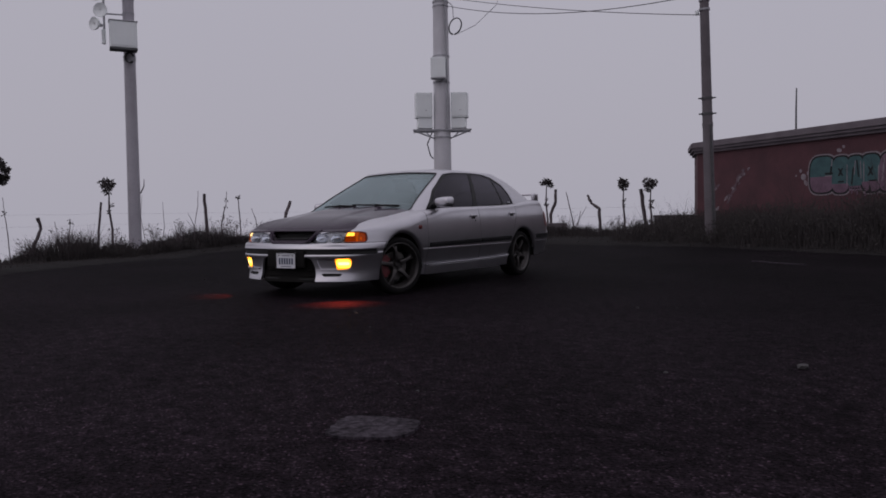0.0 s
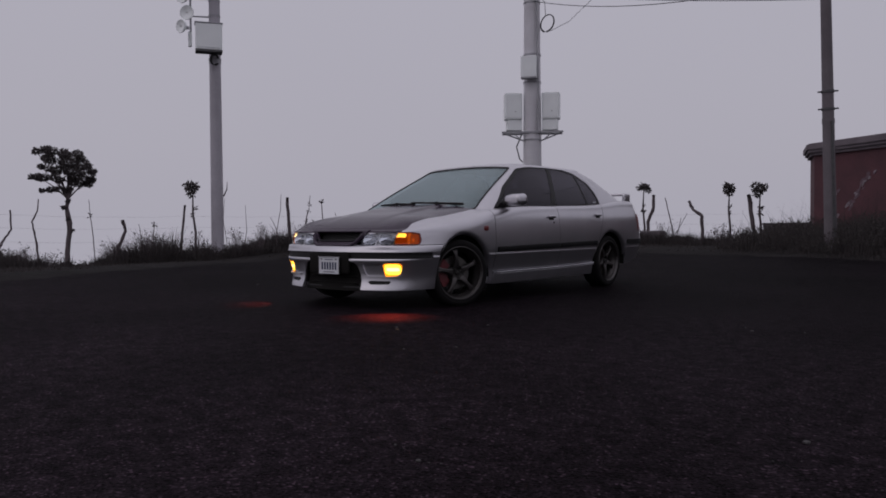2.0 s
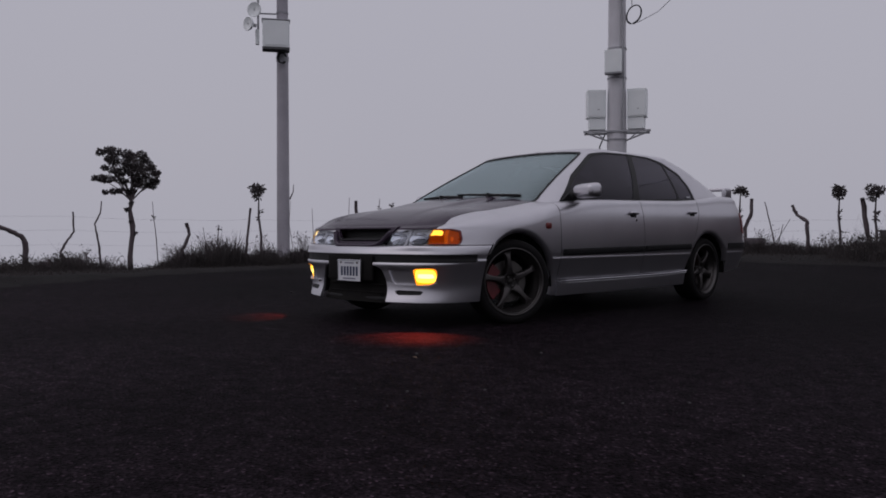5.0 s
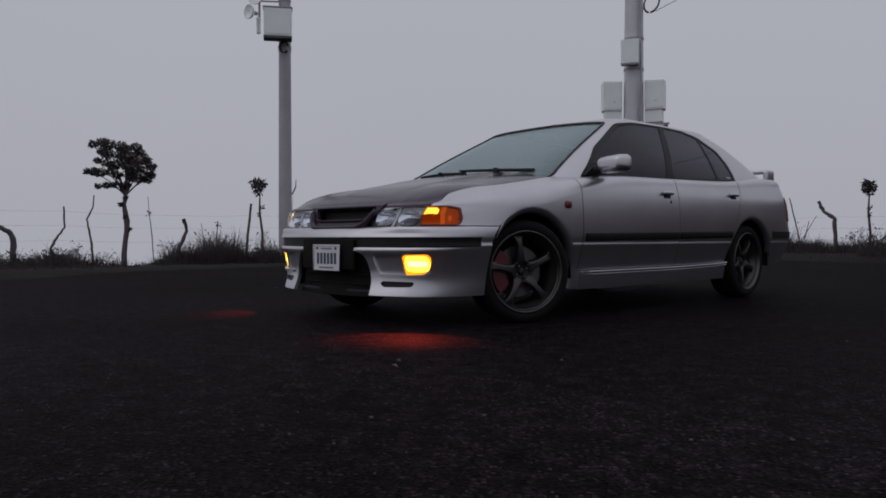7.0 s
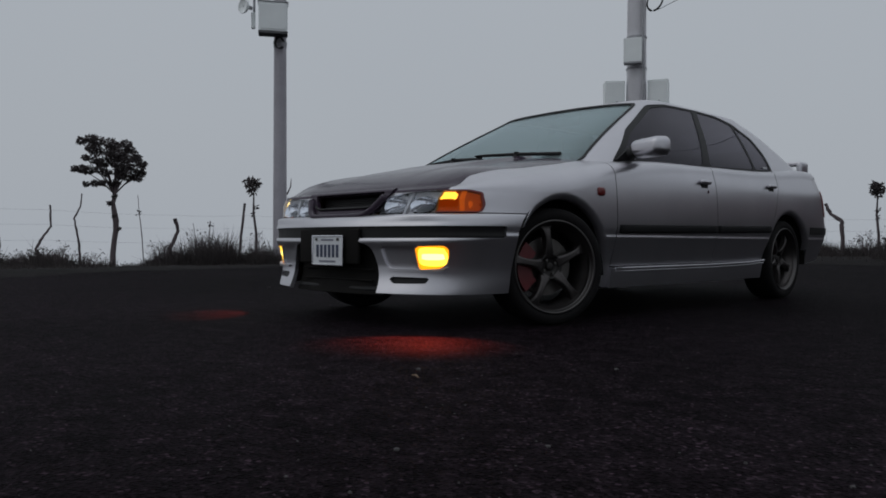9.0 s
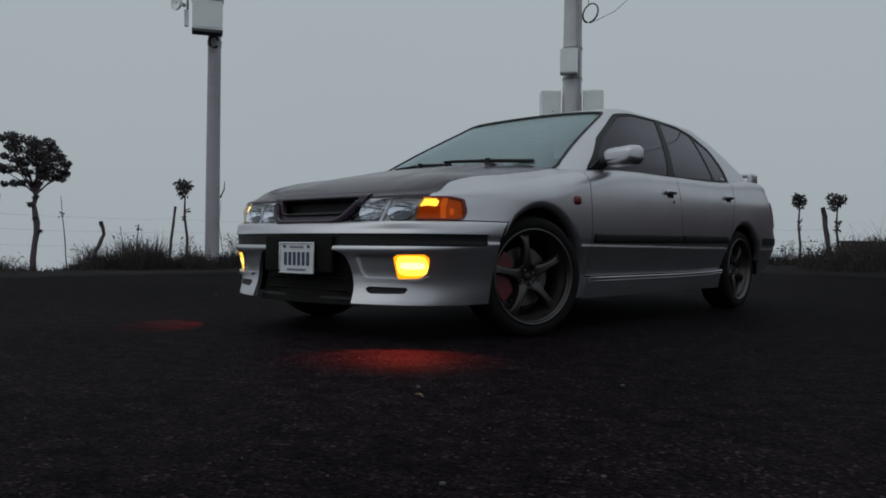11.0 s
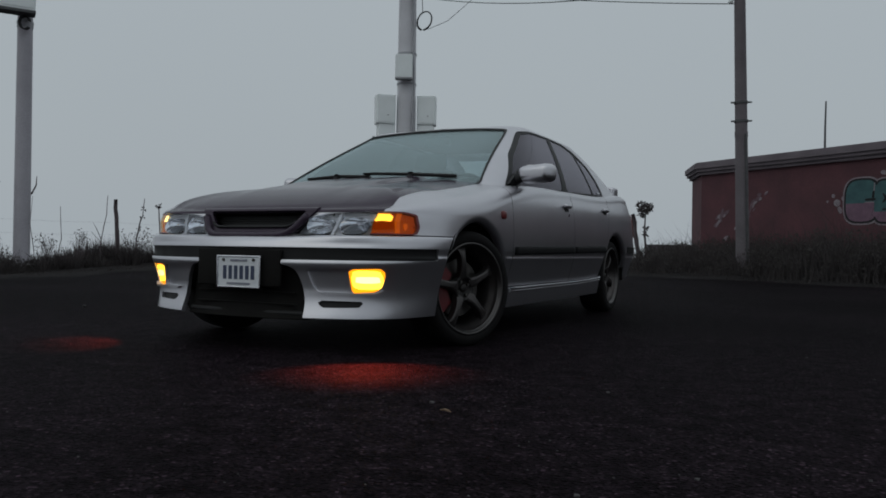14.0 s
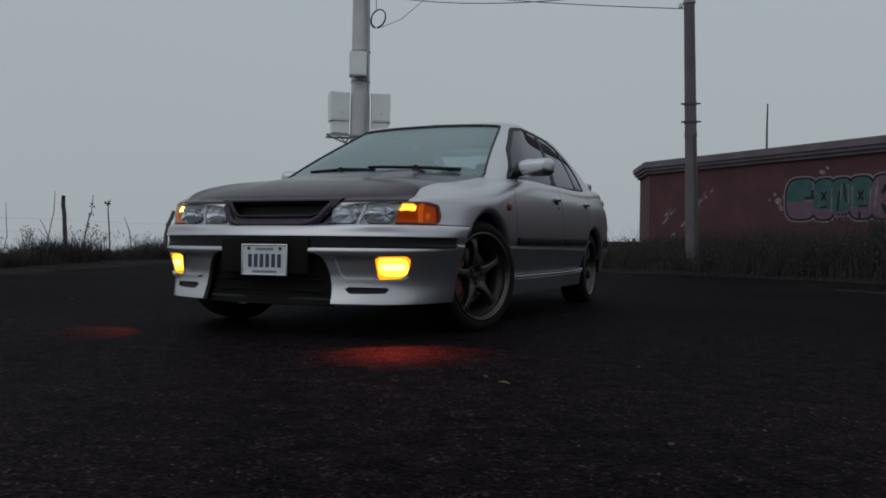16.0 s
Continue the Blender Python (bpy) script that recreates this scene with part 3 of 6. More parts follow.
bars = [(4.72, 1.62, 0.24, 0.05, 0.3), (4.78, 1.69, 0.05, 0.22, 0.1), (5.05, 1.64, 0.05, 0.20, 0.55), (5.05, 1.64, 0.05, 0.20, -0.55), (5.06, 1.40, 0.17, 0.04, 0.2), (5.38, 1.52, 0.04, 0.44, 0.10), (5.52, 1.70, 0.04, 0.42, -0.12), (5.86, 1.62, 0.05, 0.22, 0.5), (5.86, 1.62, 0.05, 0.22, -0.5), (5.92, 1.39, 0.20, 0.04, 0.3), (5.84, 1.18, 0.05, 0.18, 0.0), (6.38, 1.78, 0.09, 0.30, 0.5), (6.38, 1.28, 0.09, 0.30, -0.5)]
for cx, cz, w, h, lean in bars:
    on_wall("stroke", blob(cx, cz, w, h, lean, 4, 14), 0.020, BLACK_PAINT, graffiti)
# pale lights along the letters, and runs of paint below them
for cx, cz, w, h, lean in ((4.80, 1.85, 0.022, 0.26, 0.05), (4.70, 1.56, 0.22, 0.022, 0.2), (5.23, 1.56, 0.022, 0.52, 0.0), (5.44, 1.72, 0.02, 0.36, 0.1), (5.60, 1.66, 0.02, 0.44, -0.05), (5.68, 1.60, 0.02, 0.50, 0.0), (6.06, 1.50, 0.022, 0.50, 0.02), (6.18, 1.62, 0.03, 0.56, 0.1), (6.56, 1.50, 0.03, 0.50, 0.1)):
    on_wall("highlight", blob(cx, cz, w, h, lean, 4, 12), 0.019, WHITE_SPRAY, graffiti)
for cx, cz, h in ((5.30, 1.21, 0.14), (5.36, 1.18, 0.20), (5.44, 1.20, 0.16), (5.51, 1.17, 0.22), (5.58, 1.20, 0.15), (5.72, 1.08, 0.12), (6.02, 1.06, 0.10)):
    on_wall("paint_run", blob(cx, cz, 0.032, h, 0.05, 3, 12), 0.0185, PINK, graffiti)
for cx, cz, w, h in ((3.95, 1.58, 0.16, 0.16), (3.86, 1.74, 0.08, 0.09), (4.02, 1.42, 0.10, 0.16), (4.1, 1.66, 0.09, 0.12), (5.0, 2.18, 0.14, 0.10), (5.12, 2.26, 0.07, 0.08), (3.72, 1.62, 0.05, 0.06)):
    on_wall("splash", blob(cx, cz, w, h, rng.uniform(-0.4, 0.4), 2.0, 14), 0.006, WHITE_SPRAY, graffiti)


def scrawl(name, cx, cz, w, h, count, seed):
    """A spray tag: a ragged run of faded dabs that climbs from one corner to the other."""
    r = random.Random(seed)
    tag = thing(name, Matrix(), "pale sprayed scrawl on the red wall", "graffiti", "sprayed scrawls")
    for k in range(count):
        t = k / (count - 1) - 0.5
        x, z = cx + w * t + r.uniform(-0.09, 0.09), cz + h * t + r.uniform(-0.09, 0.09)
        on_wall("stroke", blob(x, z, r.uniform(0.04, 0.12), r.uniform(0.06, 0.18), r.uniform(0.2, 1.0), 2.2, 14), 0.004 + 0.0006 * k, FADED_SPRAY if k % 3 else WHITE_SPRAY, tag)


scrawl("wall_scrawl", 0.63, 1.30, 0.30, 0.28, 15, 2)
scrawl("wall_scrawl", 1.56, 1.50, 0.82, 0.86, 22, 5)
scrawl("wall_scrawl", 0.86, 0.66, 0.08, 0.12, 4, 11)

lw = tagged(part("low_wall", merged(box(1.35, 0.22, 0.78, (-1.62, 17.45, 0.31), 0.02), box(1.40, 0.28, 0.05, (-1.62, 17.45, 0.70), 0.01)), DARK_CONCRETE), "low dark concrete wall beside the red building", "wall")
blk = tagged(part("concrete_block", box(0.70, 0.4, 0.62, (-5.72, 17.3, 0.20), 0.03), DARK_CONCRETE), "dark concrete block among the fence weeds", "block")

# ---- poles ----
def pole(x, y, r0, r1, h, mat, label):
    p = thing("utility_pole", pose(x, y, 0), label, "utility pole")
    n = 14
    part("shaft", tube([(0, 0, -0.3 + (h + 0.3) * k / n) for k in range(n + 1)], [r0 + (r1 - r0) * k / n for k in range(n + 1)], 22), mat, p, "", True)
    return p


def band(p, z, r, h=0.05, name="clamp_band", mat=None):
    part(name, tube([(0, 0, z - h / 2), (0, 0, z + h / 2)], r, 20), mat or GALVANISED, p, "")


def facing(p, yaw):
    """A frame on a pole; x runs to its right hand and -y out towards the lot."""
    return pose(0, 0, 0, 0, 0, yaw)


def put(ob, m):
    ob.matrix_local = m
    return ob


# pole with the radio cabinet
pole_a = pole(-13.4, 6.10, 0.170, 0.138, 9.0, CONCRETE, "pale concrete pole carrying a radio cabinet and dishes")
MA = facing(pole_a, 58)
cab = put(part("radio_cabinet", box(0.68, 0.34, 0.70, (0, 0, 0), 0.015), CABINET, pole_a, "pale grey radio cabinet"), MA @ pose(-0.17, -0.36, 5.78))
put(part("cabinet_base", box(0.69, 0.35, 0.07, (0, 0, -0.375), 0.01), DARK_METAL, cab, "dark cabinet base"), Matrix())
put(part("cabinet_top", box(0.72, 0.38, 0.03, (0, 0, 0.36), 0.01), GALVANISED, cab), Matrix())
put(part("cabinet_door", box(0.60, 0.012, 0.60, (0, -0.176, 0.0), 0.004), CABINET, cab), Matrix())
for z, r in ((5.20, 0.163), (5.28, 0.168), (6.45, 0.158), (6.85, 0.156), (7.3, 0.154)):
    band(pole_a, z, r)
for k in range(3):
    a = [(0.10 * math.cos(w) - 0.02 * k, -0.24 - 0.03 * k, 5.22 + 0.14 * math.sin(w)) for w in np.linspace(0.3, 5.6, 14)]
    put(part("cable_loop", tube(a, 0.016, 6), CABLE, pole_a), MA)
put(part("mount_pipe", tube([(-0.62, -0.10, 5.65), (-0.62, -0.10, 7.45)], 0.028, 10), GALVANISED, pole_a), MA)
for z in (6.38, 6.86, 7.3):
    put(part("mount_arm", tube([(-0.62, -0.10, z), (0, -0.02, z + 0.04)], 0.022, 8), GALVANISED, pole_a), MA)
for x, y, z, r, yw in ((-0.78, -0.22, 6.05, 0.175, -52), (-0.66, -0.20, 6.42, 0.19, -28), (-0.74, -0.22, 6.85, 0.19, -45), (-0.64, -0.2, 7.25, 0.17, -30)):
    V, F = lathe([(0.02, 0.02), (r * 0.5, 0.0), (r * 0.85, -0.05), (r, -0.10), (r * 1.02, -0.13), (r, -0.135), (r * 0.9, -0.12), (0.02, -0.11)], 28, "y")
    dish = put(part("dish", (V, F), CABINET, pole_a, "small round dish antenna", True), MA @ pose(x, y, z, 0, 0, yw))
    put(part("dish_bracket", box(0.06, 0.14, 0.08, (0, 0.07, 0), 0.01), GALVANISED, dish), Matrix())
put(part("radio_unit", box(0.10, 0.09, 0.40, (0, 0, 0), 0.02), CABINET, pole_a, "slim grey radio unit"), MA @ pose(-0.64, -0.16, 5.75))
put(part("sprig", tube([(0.17, -0.02, 1.55), (0.26, -0.05, 1.75), (0.27, -0.05, 1.95)], [0.02, 0.015, 0.006], 6), BARK, pole_a), MA)

# thick pole with meter cabinets
pole_b = pole(-9.04, 15.27, 0.325, 0.225, 12.0, PALE_CONCRETE, "thick pale concrete pole with meter cabinets")
MB = facing(pole_b, 33)
for sgn in (-1, 1):
    m = put(part("meter_cabinet", box(0.56, 0.44, 0.86, (0, 0, 0), 0.02), CABINET, pole_b, "pale grey meter cabinet"), MB @ pose(sgn * 0.625 - 0.01, -0.02, 4.62, 0, 0, -10 * sgn))
    put(part("cabinet_foot", box(0.50, 0.36, 0.36, (-0.03 * sgn, 0, -0.61), 0.015), CABINET, m, "grey lower box"), Matrix())
    put(part("cabinet_door", box(0.48, 0.012, 0.76, (0, -0.225, 0), 0.006), CABINET, m), Matrix())
    put(part("cabinet_latch", box(0.05, 0.02, 0.025, (0.05, -0.235, -0.18), 0.004), GALVANISED, m), Matrix())
    put(part("bracket_rail", box(1.0, 0.05, 0.06, (sgn * 0.5, -0.28, 3.76), 0.006), GALVANISED, pole_b), MB)
    put(part("bracket_rail", box(1.0, 0.05, 0.06, (sgn * 0.5, 0.28, 3.76), 0.006), GALVANISED, pole_b), MB)
    put(part("bracket_strut", tube([(sgn * 0.95, -0.2, 3.74), (sgn * 0.28, -0.2, 3.48)], 0.025, 6), GALVANISED, pole_b), MB)
    put(part("bracket_strut", tube([(sgn * 0.62, -0.2, 3.74), (sgn * 0.40, -0.2, 3.54)], 0.02, 6), GALVANISED, pole_b), MB)
sb = put(part("small_cabinet", box(0.50, 0.26, 0.68, (0, 0, 0), 0.015), CABINET, pole_b, "small pale grey cabinet"), MB @ pose(-0.11, -0.40, 5.85, 0, 0, -6))
put(part("cabinet_base", box(0.50, 0.26, 0.04, (0, 0, -0.36), 0.006), GALVANISED, sb), Matrix())
for z, r in ((3.52, 0.31), (3.75, 0.31), (5.4, 0.295), (6.3, 0.29), (8.0, 0.275), (8.15, 0.275)):
    band(pole_b, z, r)
put(part("conduit", tube([(0.16, -0.29, 3.8), (0.20, -0.30, 5.2), (0.17, -0.29, 6.3), (0.12, -0.27, 9.0)], 0.03, 8), GALVANISED, pole_b), MB)
put(part("conduit", tube([(-0.35, -0.1, 3.7), (-0.52, -0.1, 3.3), (-0.42, -0.1, 2.9), (-0.32, -0.06, 2.8)], 0.02, 8), CABLE, pole_b), MB)
coil = joined(*[tube([(0.20 * math.cos(w) * (1 + 0.04 * k) + 0.06 * math.sin(w), 0.02 * k, 0.27 * math.sin(w) * (1 + 0.03 * k)) for w in np.linspace(0, 2 * math.pi, 25)], 0.017, 6, False) for k in range(3)])
put(part("cable_coil", coil, CABLE, pole_b, "hanging coil of black cable"), MB @ pose(0.50, -0.1, 7.32))
put(part("coil_lead", tube([(0.44, -0.1, 7.58), (0.42, -0.1, 8.0), (0.26, -0.1, 8.15)], 0.010, 6), CABLE, pole_b), MB)
put(part("coil_lead", tube([(0.60, -0.1, 7.06), (1.2, -0.1, 7.35), (1.9, -0.1, 8.0), (2.3, -0.1, 8.9)], 0.008, 6), CABLE, pole_b), MB)

# grey pole by the building
pole_c = pole(0.80, 11.59, 0.131, 0.100, 7.1, DARK_CONCRETE, "weathered grey concrete pole beside the red building")
pole_c.matrix_world = pose(0.80, 11.59, 0, 0.7, -1.3, 0)
for z in (3.12, 3.49):
    band(pole_c, z, 0.131, 0.05, mat=DARK_METAL)
    for sgn in (-1, 1):
        put(part("clamp_bolt", tube([(sgn * 0.125, -0.03, z), (sgn * 0.20, -0.03, z)], 0.018, 8), DARK_METAL, pole_c), pose(0, 0, 0, 0, 0, 20))
band(pole_c, 2.86, 0.125, 0.10, mat=DARK_CONCRETE)
put(part("conduit", tube([(0.099, -0.099, 0), (0.098, -0.098, 2.0), (0.095, -0.09, 2.86)], 0.025, 8), DARK_METAL, pole_c), Matrix())
for z in (5.58, 5.80):
    band(pole_c, z, 0.126)
put(part("insulator", lathe([(0.0, 0.0), (0.04, 0.01), (0.055, 0.05), (0.035, 0.07), (0.05, 0.10), (0.0, 0.13)], 14, "z"), CABINET, pole_c, "", True), pose(-0.165, -0.045, 5.46))


def cable(a, b, sag, r=0.012):
    a, b = Vector(a), Vector(b)
    pts = [a.lerp(b, k / 24) - Vector((0, 0, 4 * sag * (k / 24) * (1 - k / 24))) for k in range(25)]
    tagged(part("overhead_cable", tube(pts, r, 6), CABLE), "black overhead cable sagging between concrete poles", "cable", "overhead cables")


cable((-8.85, 15.1, 8.0), (9.0, 7.0, 6.1), 1.25, 0.010)
cable((0.62, 11.53, 5.46), (-8.9, 15.2, 8.3), 0.12, 0.009)

# ---- fence ----
def stick(name, pts, r0, r1, label, category, group=""):
    r = random.Random(int(abs(pts[0][1]) * 1000))
    fine = []
    for i in range(len(pts) - 1):
        for k in range(4):
            p = Vector(pts[i]).lerp(Vector(pts[i + 1]), k / 4)
            fine.append(p + Vector((r.uniform(-1, 1), r.uniform(-1, 1), 0)) * r0 * 0.25)
    fine.append(Vector(pts[-1]))
    n = len(fine)
    base = fine[0].copy()
    rad = [(r0 + (r1 - r0) * k / (n - 1)) * r.uniform(0.88, 1.15) for k in range(n)]
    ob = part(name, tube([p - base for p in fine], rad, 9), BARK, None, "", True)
    ob.matrix_world = Matrix.Translation(base)
    return tagged(ob, label, category, group)


FX = -13.8
POST = "crooked dark wooden fence post in the verge"
posts = [
    ([(FX, -0.05, -0.1), (FX, -0.04, 0.42), (FX, -0.12, 0.58), (FX, -0.38, 0.72), (FX, -0.6, 0.80)], 0.075, 0.055),
    ([(FX, 0.78, -0.1), (FX, 0.66, 0.22), (FX, 0.78, 0.45), (FX, 0.95, 0.68), (FX, 0.93, 1.12)], 0.045, 0.022),
    ([(FX, 1.52, -0.1), (FX, 1.5, 0.3), (FX, 1.44, 0.62), (FX, 1.40, 0.85), (FX, 1.52, 1.1), (FX, 1.55, 1.38)], 0.035, 0.014),
    ([(FX, 3.40, -0.1), (FX, 3.48, 0.25), (FX, 3.66, 0.62), (FX, 3.58, 0.90)], 0.06, 0.05),
    ([(FX, 5.20, -0.1), (FX, 5.26, 0.5), (FX, 5.36, 1.31)], 0.042, 0.034),
    ([(-13.2, 8.47, -0.1), (-13.2, 8.44, 0.7), (-13.2, 8.38, 1.58)], 0.07, 0.055),
    ([(-13.0, 11.42, -0.1), (-13.0, 11.55, 0.7), (-13.0, 11.65, 1.0), (-13.0, 11.86, 1.38)], 0.085, 0.06),
    ([(-5.9, 17.2, -0.1), (-5.84, 17.2, 0.8), (-5.67, 17.2, 1.25), (-5.66, 17.2, 1.66)], 0.07, 0.06),
    ([(-4.08, 17.2, -0.1), (-4.07, 17.2, 0.75), (-4.10, 17.2, 0.98), (-4.36, 17.2, 1.16), (-4.50, 17.2, 1.43)], 0.075, 0.05),
    ([(-2.42, 17.2, -0.1), (-2.52, 17.2, 0.6), (-2.68, 17.2, 1.58)], 0.085, 0.07),
]
for pts, r0, r1 in posts:
    pts = [(pts[0][0], pts[0][1], pts[0][2] - 0.4)] + pts
    stick("fence_post", pts, r0 * 0.82, r1 * 0.82, POST, "fence post", "crooked fence posts")
TWIG = "thin bare twig standing in the verge weeds"
twigs = [
    ([(FX, 2.86, -0.1), (FX, 2.82, 0.5), (FX, 2.77, 0.95), (FX, 2.73, 1.40)], 0.016, 0.006),
    ([(FX, 4.15, 0), (FX, 4.10, 0.4), (FX, 4.02, 0.80)], 0.014, 0.006),
    ([(FX, 4.38, 0), (FX, 4.42, 0.5), (FX, 4.45, 0.78)], 0.018, 0.008),
    ([(-13.2, 7.95, 0), (-13.2, 7.98, 0.6), (-13.2, 8.12, 1.2), (-13.2, 8.15, 1.66)], 0.016, 0.006),
    ([(-13.2, 8.0, 0.55), (-13.2, 7.85, 0.85), (-13.2, 7.75, 0.98)], 0.010, 0.004),
    ([(-13.2, 8.0, 0.5), (-13.2, 7.7, 0.78)], 0.008, 0.004),
    ([(-13.2, 9.0, 0), (-13.2, 9.02, 0.6), (-13.2, 9.14, 1.1), (-13.2, 9.2, 1.2), (-13.2, 9.26, 1.66)], 0.024, 0.008),
    ([(-13.2, 9.82, -0.1), (-13.2, 9.78, 0.8), (-13.2, 9.72, 1.50)], 0.018, 0.014),
    ([(-13.2, 10.6, 0), (-13.2, 10.45, 0.8), (-13.2, 10.28, 1.15)], 0.018, 0.007),
    ([(-13.2, 6.78, 0), (-13.2, 6.92, 0.6), (-13.2, 6.88, 1.32)], 0.014, 0.005),
    ([(-13.2, 6.3, 0), (-13.2, 6.15, 0.9), (-13.2, 6.2, 1.5)], 0.010, 0.004),
    ([(-4.95, 17.2, 0), (-5.08, 17.2, 0.8), (-5.28, 17.2, 1.56)], 0.03, 0.012),
    ([(-4.92, 17.2, 0.2), (-4.75, 17.2, 0.9)], 0.016, 0.008),
    ([(-5.05, 17.2, 0.2), (-4.55, 17.2, 1.05)], 0.012, 0.006),
    ([(-1.4, 17.0, 0), (-1.45, 17.0, 0.9)], 0.010, 0.004),
]
for pts, r0, r1 in twigs:
    if pts[0][2] <= 0:
        pts = [(pts[0][0], pts[0][1], pts[0][2] - 0.4)] + pts
    stick("twig", pts, r0, r1, TWIG, "twig", "bare twigs")
for z in (0.40, 0.72, 1.02):
    for a, b in (((-13.75, -9, z - 0.05), (-13.8, 0.9, z)), ((-13.8, 0.9, z), (-13.8, 3.6, z - 0.04)), ((-13.8, 3.6, z - 0.04), (-13.8, 5.3, z)), ((-13.8, 5.3, z), (-13.2, 8.42, z)), ((-13.2, 8.42, z), (-13.0, 11.6, z)), ((-13.0, 11.6, z), (-5.8, 17.25, z)), ((-5.8, 17.25, z), (-4.1, 17.25, z)), ((-4.1, 17.25, z), (-2.5, 17.25, z))):
        pts = [Vector(a).lerp(Vector(b), k / 8) - Vector((0, 0, 0.10 * (k / 8) * (1 - k / 8))) for k in range(9)]
        tagged(part("fence_wire", tube(pts, 0.0014, 5), DARK_METAL), "thin rusty fence wire strung between the posts", "fence wire", "fence wires")


# ---- trees ----
def leaf_cloud(centres, per, size, spread, seed, droop=0.3):
    """Many small pointed leaves in clumps."""
    r = np.random.RandomState(seed)
    V, F = [], []
    for c in centres:
        c, sc = np.array(c[:3]), c[3]
        for _ in range(int(per * sc)):
            d = r.normal(size=3)
            d /= np.linalg.norm(d)
            p = c + d * np.array(spread) * sc * r.uniform(0.25, 1.0) ** 0.6
            a = d * 0.8 + r.normal(size=3) * 0.6 - np.array([0, 0, droop])
            a /= np.linalg.norm(a)
            b = np.cross(a, r.normal(size=3))
            b /= np.linalg.norm(b)
            n = np.cross(a, b)
            L = size * r.uniform(0.6, 1.25)
            w = L * 0.26
            i = len(V)
            V += [p, p + a * L * 0.45 + b * w + n * L * 0.06, p + a * L - n * L * 0.10, p + a * L * 0.45 - b * w + n * L * 0.06]
            F += [(i, i + 1, i + 2), (i, i + 2, i + 3)]
    return V, F


tree = thing("tree", pose(FX, 2.2, -0.1), "small dark tree with flat spreading crown by fence", "tree")
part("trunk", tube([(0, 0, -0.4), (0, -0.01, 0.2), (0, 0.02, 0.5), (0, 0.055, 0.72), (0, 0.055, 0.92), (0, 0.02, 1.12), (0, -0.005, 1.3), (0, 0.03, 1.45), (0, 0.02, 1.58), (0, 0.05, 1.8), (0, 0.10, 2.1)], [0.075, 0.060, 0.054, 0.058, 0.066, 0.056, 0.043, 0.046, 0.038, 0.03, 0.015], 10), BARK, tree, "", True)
# crown clumps: depth, across, height, size
clumps = [(-0.1, -0.78, 2.92, 0.30), (0.1, -0.60, 2.96, 0.42), (-0.1, -0.38, 2.94, 0.48), (0.15, -0.15, 2.88, 0.55), (-0.1, 0.08, 2.86, 0.55), (0.1, 0.30, 2.90, 0.50), (0, 0.44, 2.80, 0.45), (0.1, -0.62, 2.74, 0.32), (-0.15, -0.38, 2.72, 0.5), (0.2, -0.10, 2.68, 0.8), (-0.15, 0.15, 2.66, 0.9), (0.15, 0.40, 2.62, 0.8), (0, 0.62, 2.60, 0.5), (0.05, 0.76, 2.46, 0.38), (0, -0.72, 2.52, 0.22), (0.1, -0.52, 2.46, 0.28), (-0.1, -0.20, 2.46, 0.6), (0.2, 0.10, 2.44, 0.9), (-0.2, 0.35, 2.40, 0.9), (0.1, 0.60, 2.36, 0.7), (0, 0.74, 2.24, 0.42), (0, -0.98, 2.24, 0.20), (0.05, -0.84, 2.25, 0.36), (-0.05, -0.64, 2.24, 0.38), (0.1, -0.42, 2.26, 0.30), (-0.1, -0.15, 2.20, 0.45), (0.15, 0.15, 2.20, 0.65), (-0.1, 0.40, 2.17, 0.68), (0.05, 0.64, 2.14, 0.46), (0, -0.70, 1.93, 0.18), (0.05, -0.50, 1.96, 0.26), (-0.05, -0.28, 1.98, 0.26), (0.05, -0.06, 1.98, 0.3), (0, 0.10, 1.99, 0.24), (0, -0.10, 1.55, 0.15), (0.03, 0.02, 1.70, 0.13), (0.05, 0.12, 1.00, 0.09), (0.04, 0.0, 1.28, 0.08)]
clumps = [(x, y * 0.80, (z if z < 2.2 else 2.2 + (z - 2.2) * 0.90) - 0.25, w * (1.16 if y > -0.3 else 1.5)) for x, y, z, w in clumps]
for lx, ly, lz, ls in clumps[0:34:2]:
    part("limb", tube([(0, 0.03, 1.50), (lx * 0.4, ly * 0.42 + 0.02, 1.58 + (lz - 1.55) * 0.40), (lx, ly, lz)], [0.020, 0.012, 0.005], 7), BARK, tree, "", True)
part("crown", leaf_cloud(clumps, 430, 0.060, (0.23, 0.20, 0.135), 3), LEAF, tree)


def sapling(x, y, h, crown, seed, lean=0.0):
    r = random.Random(seed)
    t = thing("sapling", pose(x, y, -0.05), "slender sapling with a tuft of dark leaves", "tree", "saplings along the fence")
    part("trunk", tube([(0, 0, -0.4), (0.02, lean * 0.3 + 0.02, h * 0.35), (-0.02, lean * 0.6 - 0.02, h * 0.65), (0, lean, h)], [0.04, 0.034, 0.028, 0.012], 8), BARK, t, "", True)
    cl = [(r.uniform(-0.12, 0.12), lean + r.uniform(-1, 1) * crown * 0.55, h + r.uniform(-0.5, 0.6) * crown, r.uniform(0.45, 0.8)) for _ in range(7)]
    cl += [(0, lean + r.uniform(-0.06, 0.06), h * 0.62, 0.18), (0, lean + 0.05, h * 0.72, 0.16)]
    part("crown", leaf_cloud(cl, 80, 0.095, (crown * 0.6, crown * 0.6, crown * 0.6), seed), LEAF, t)


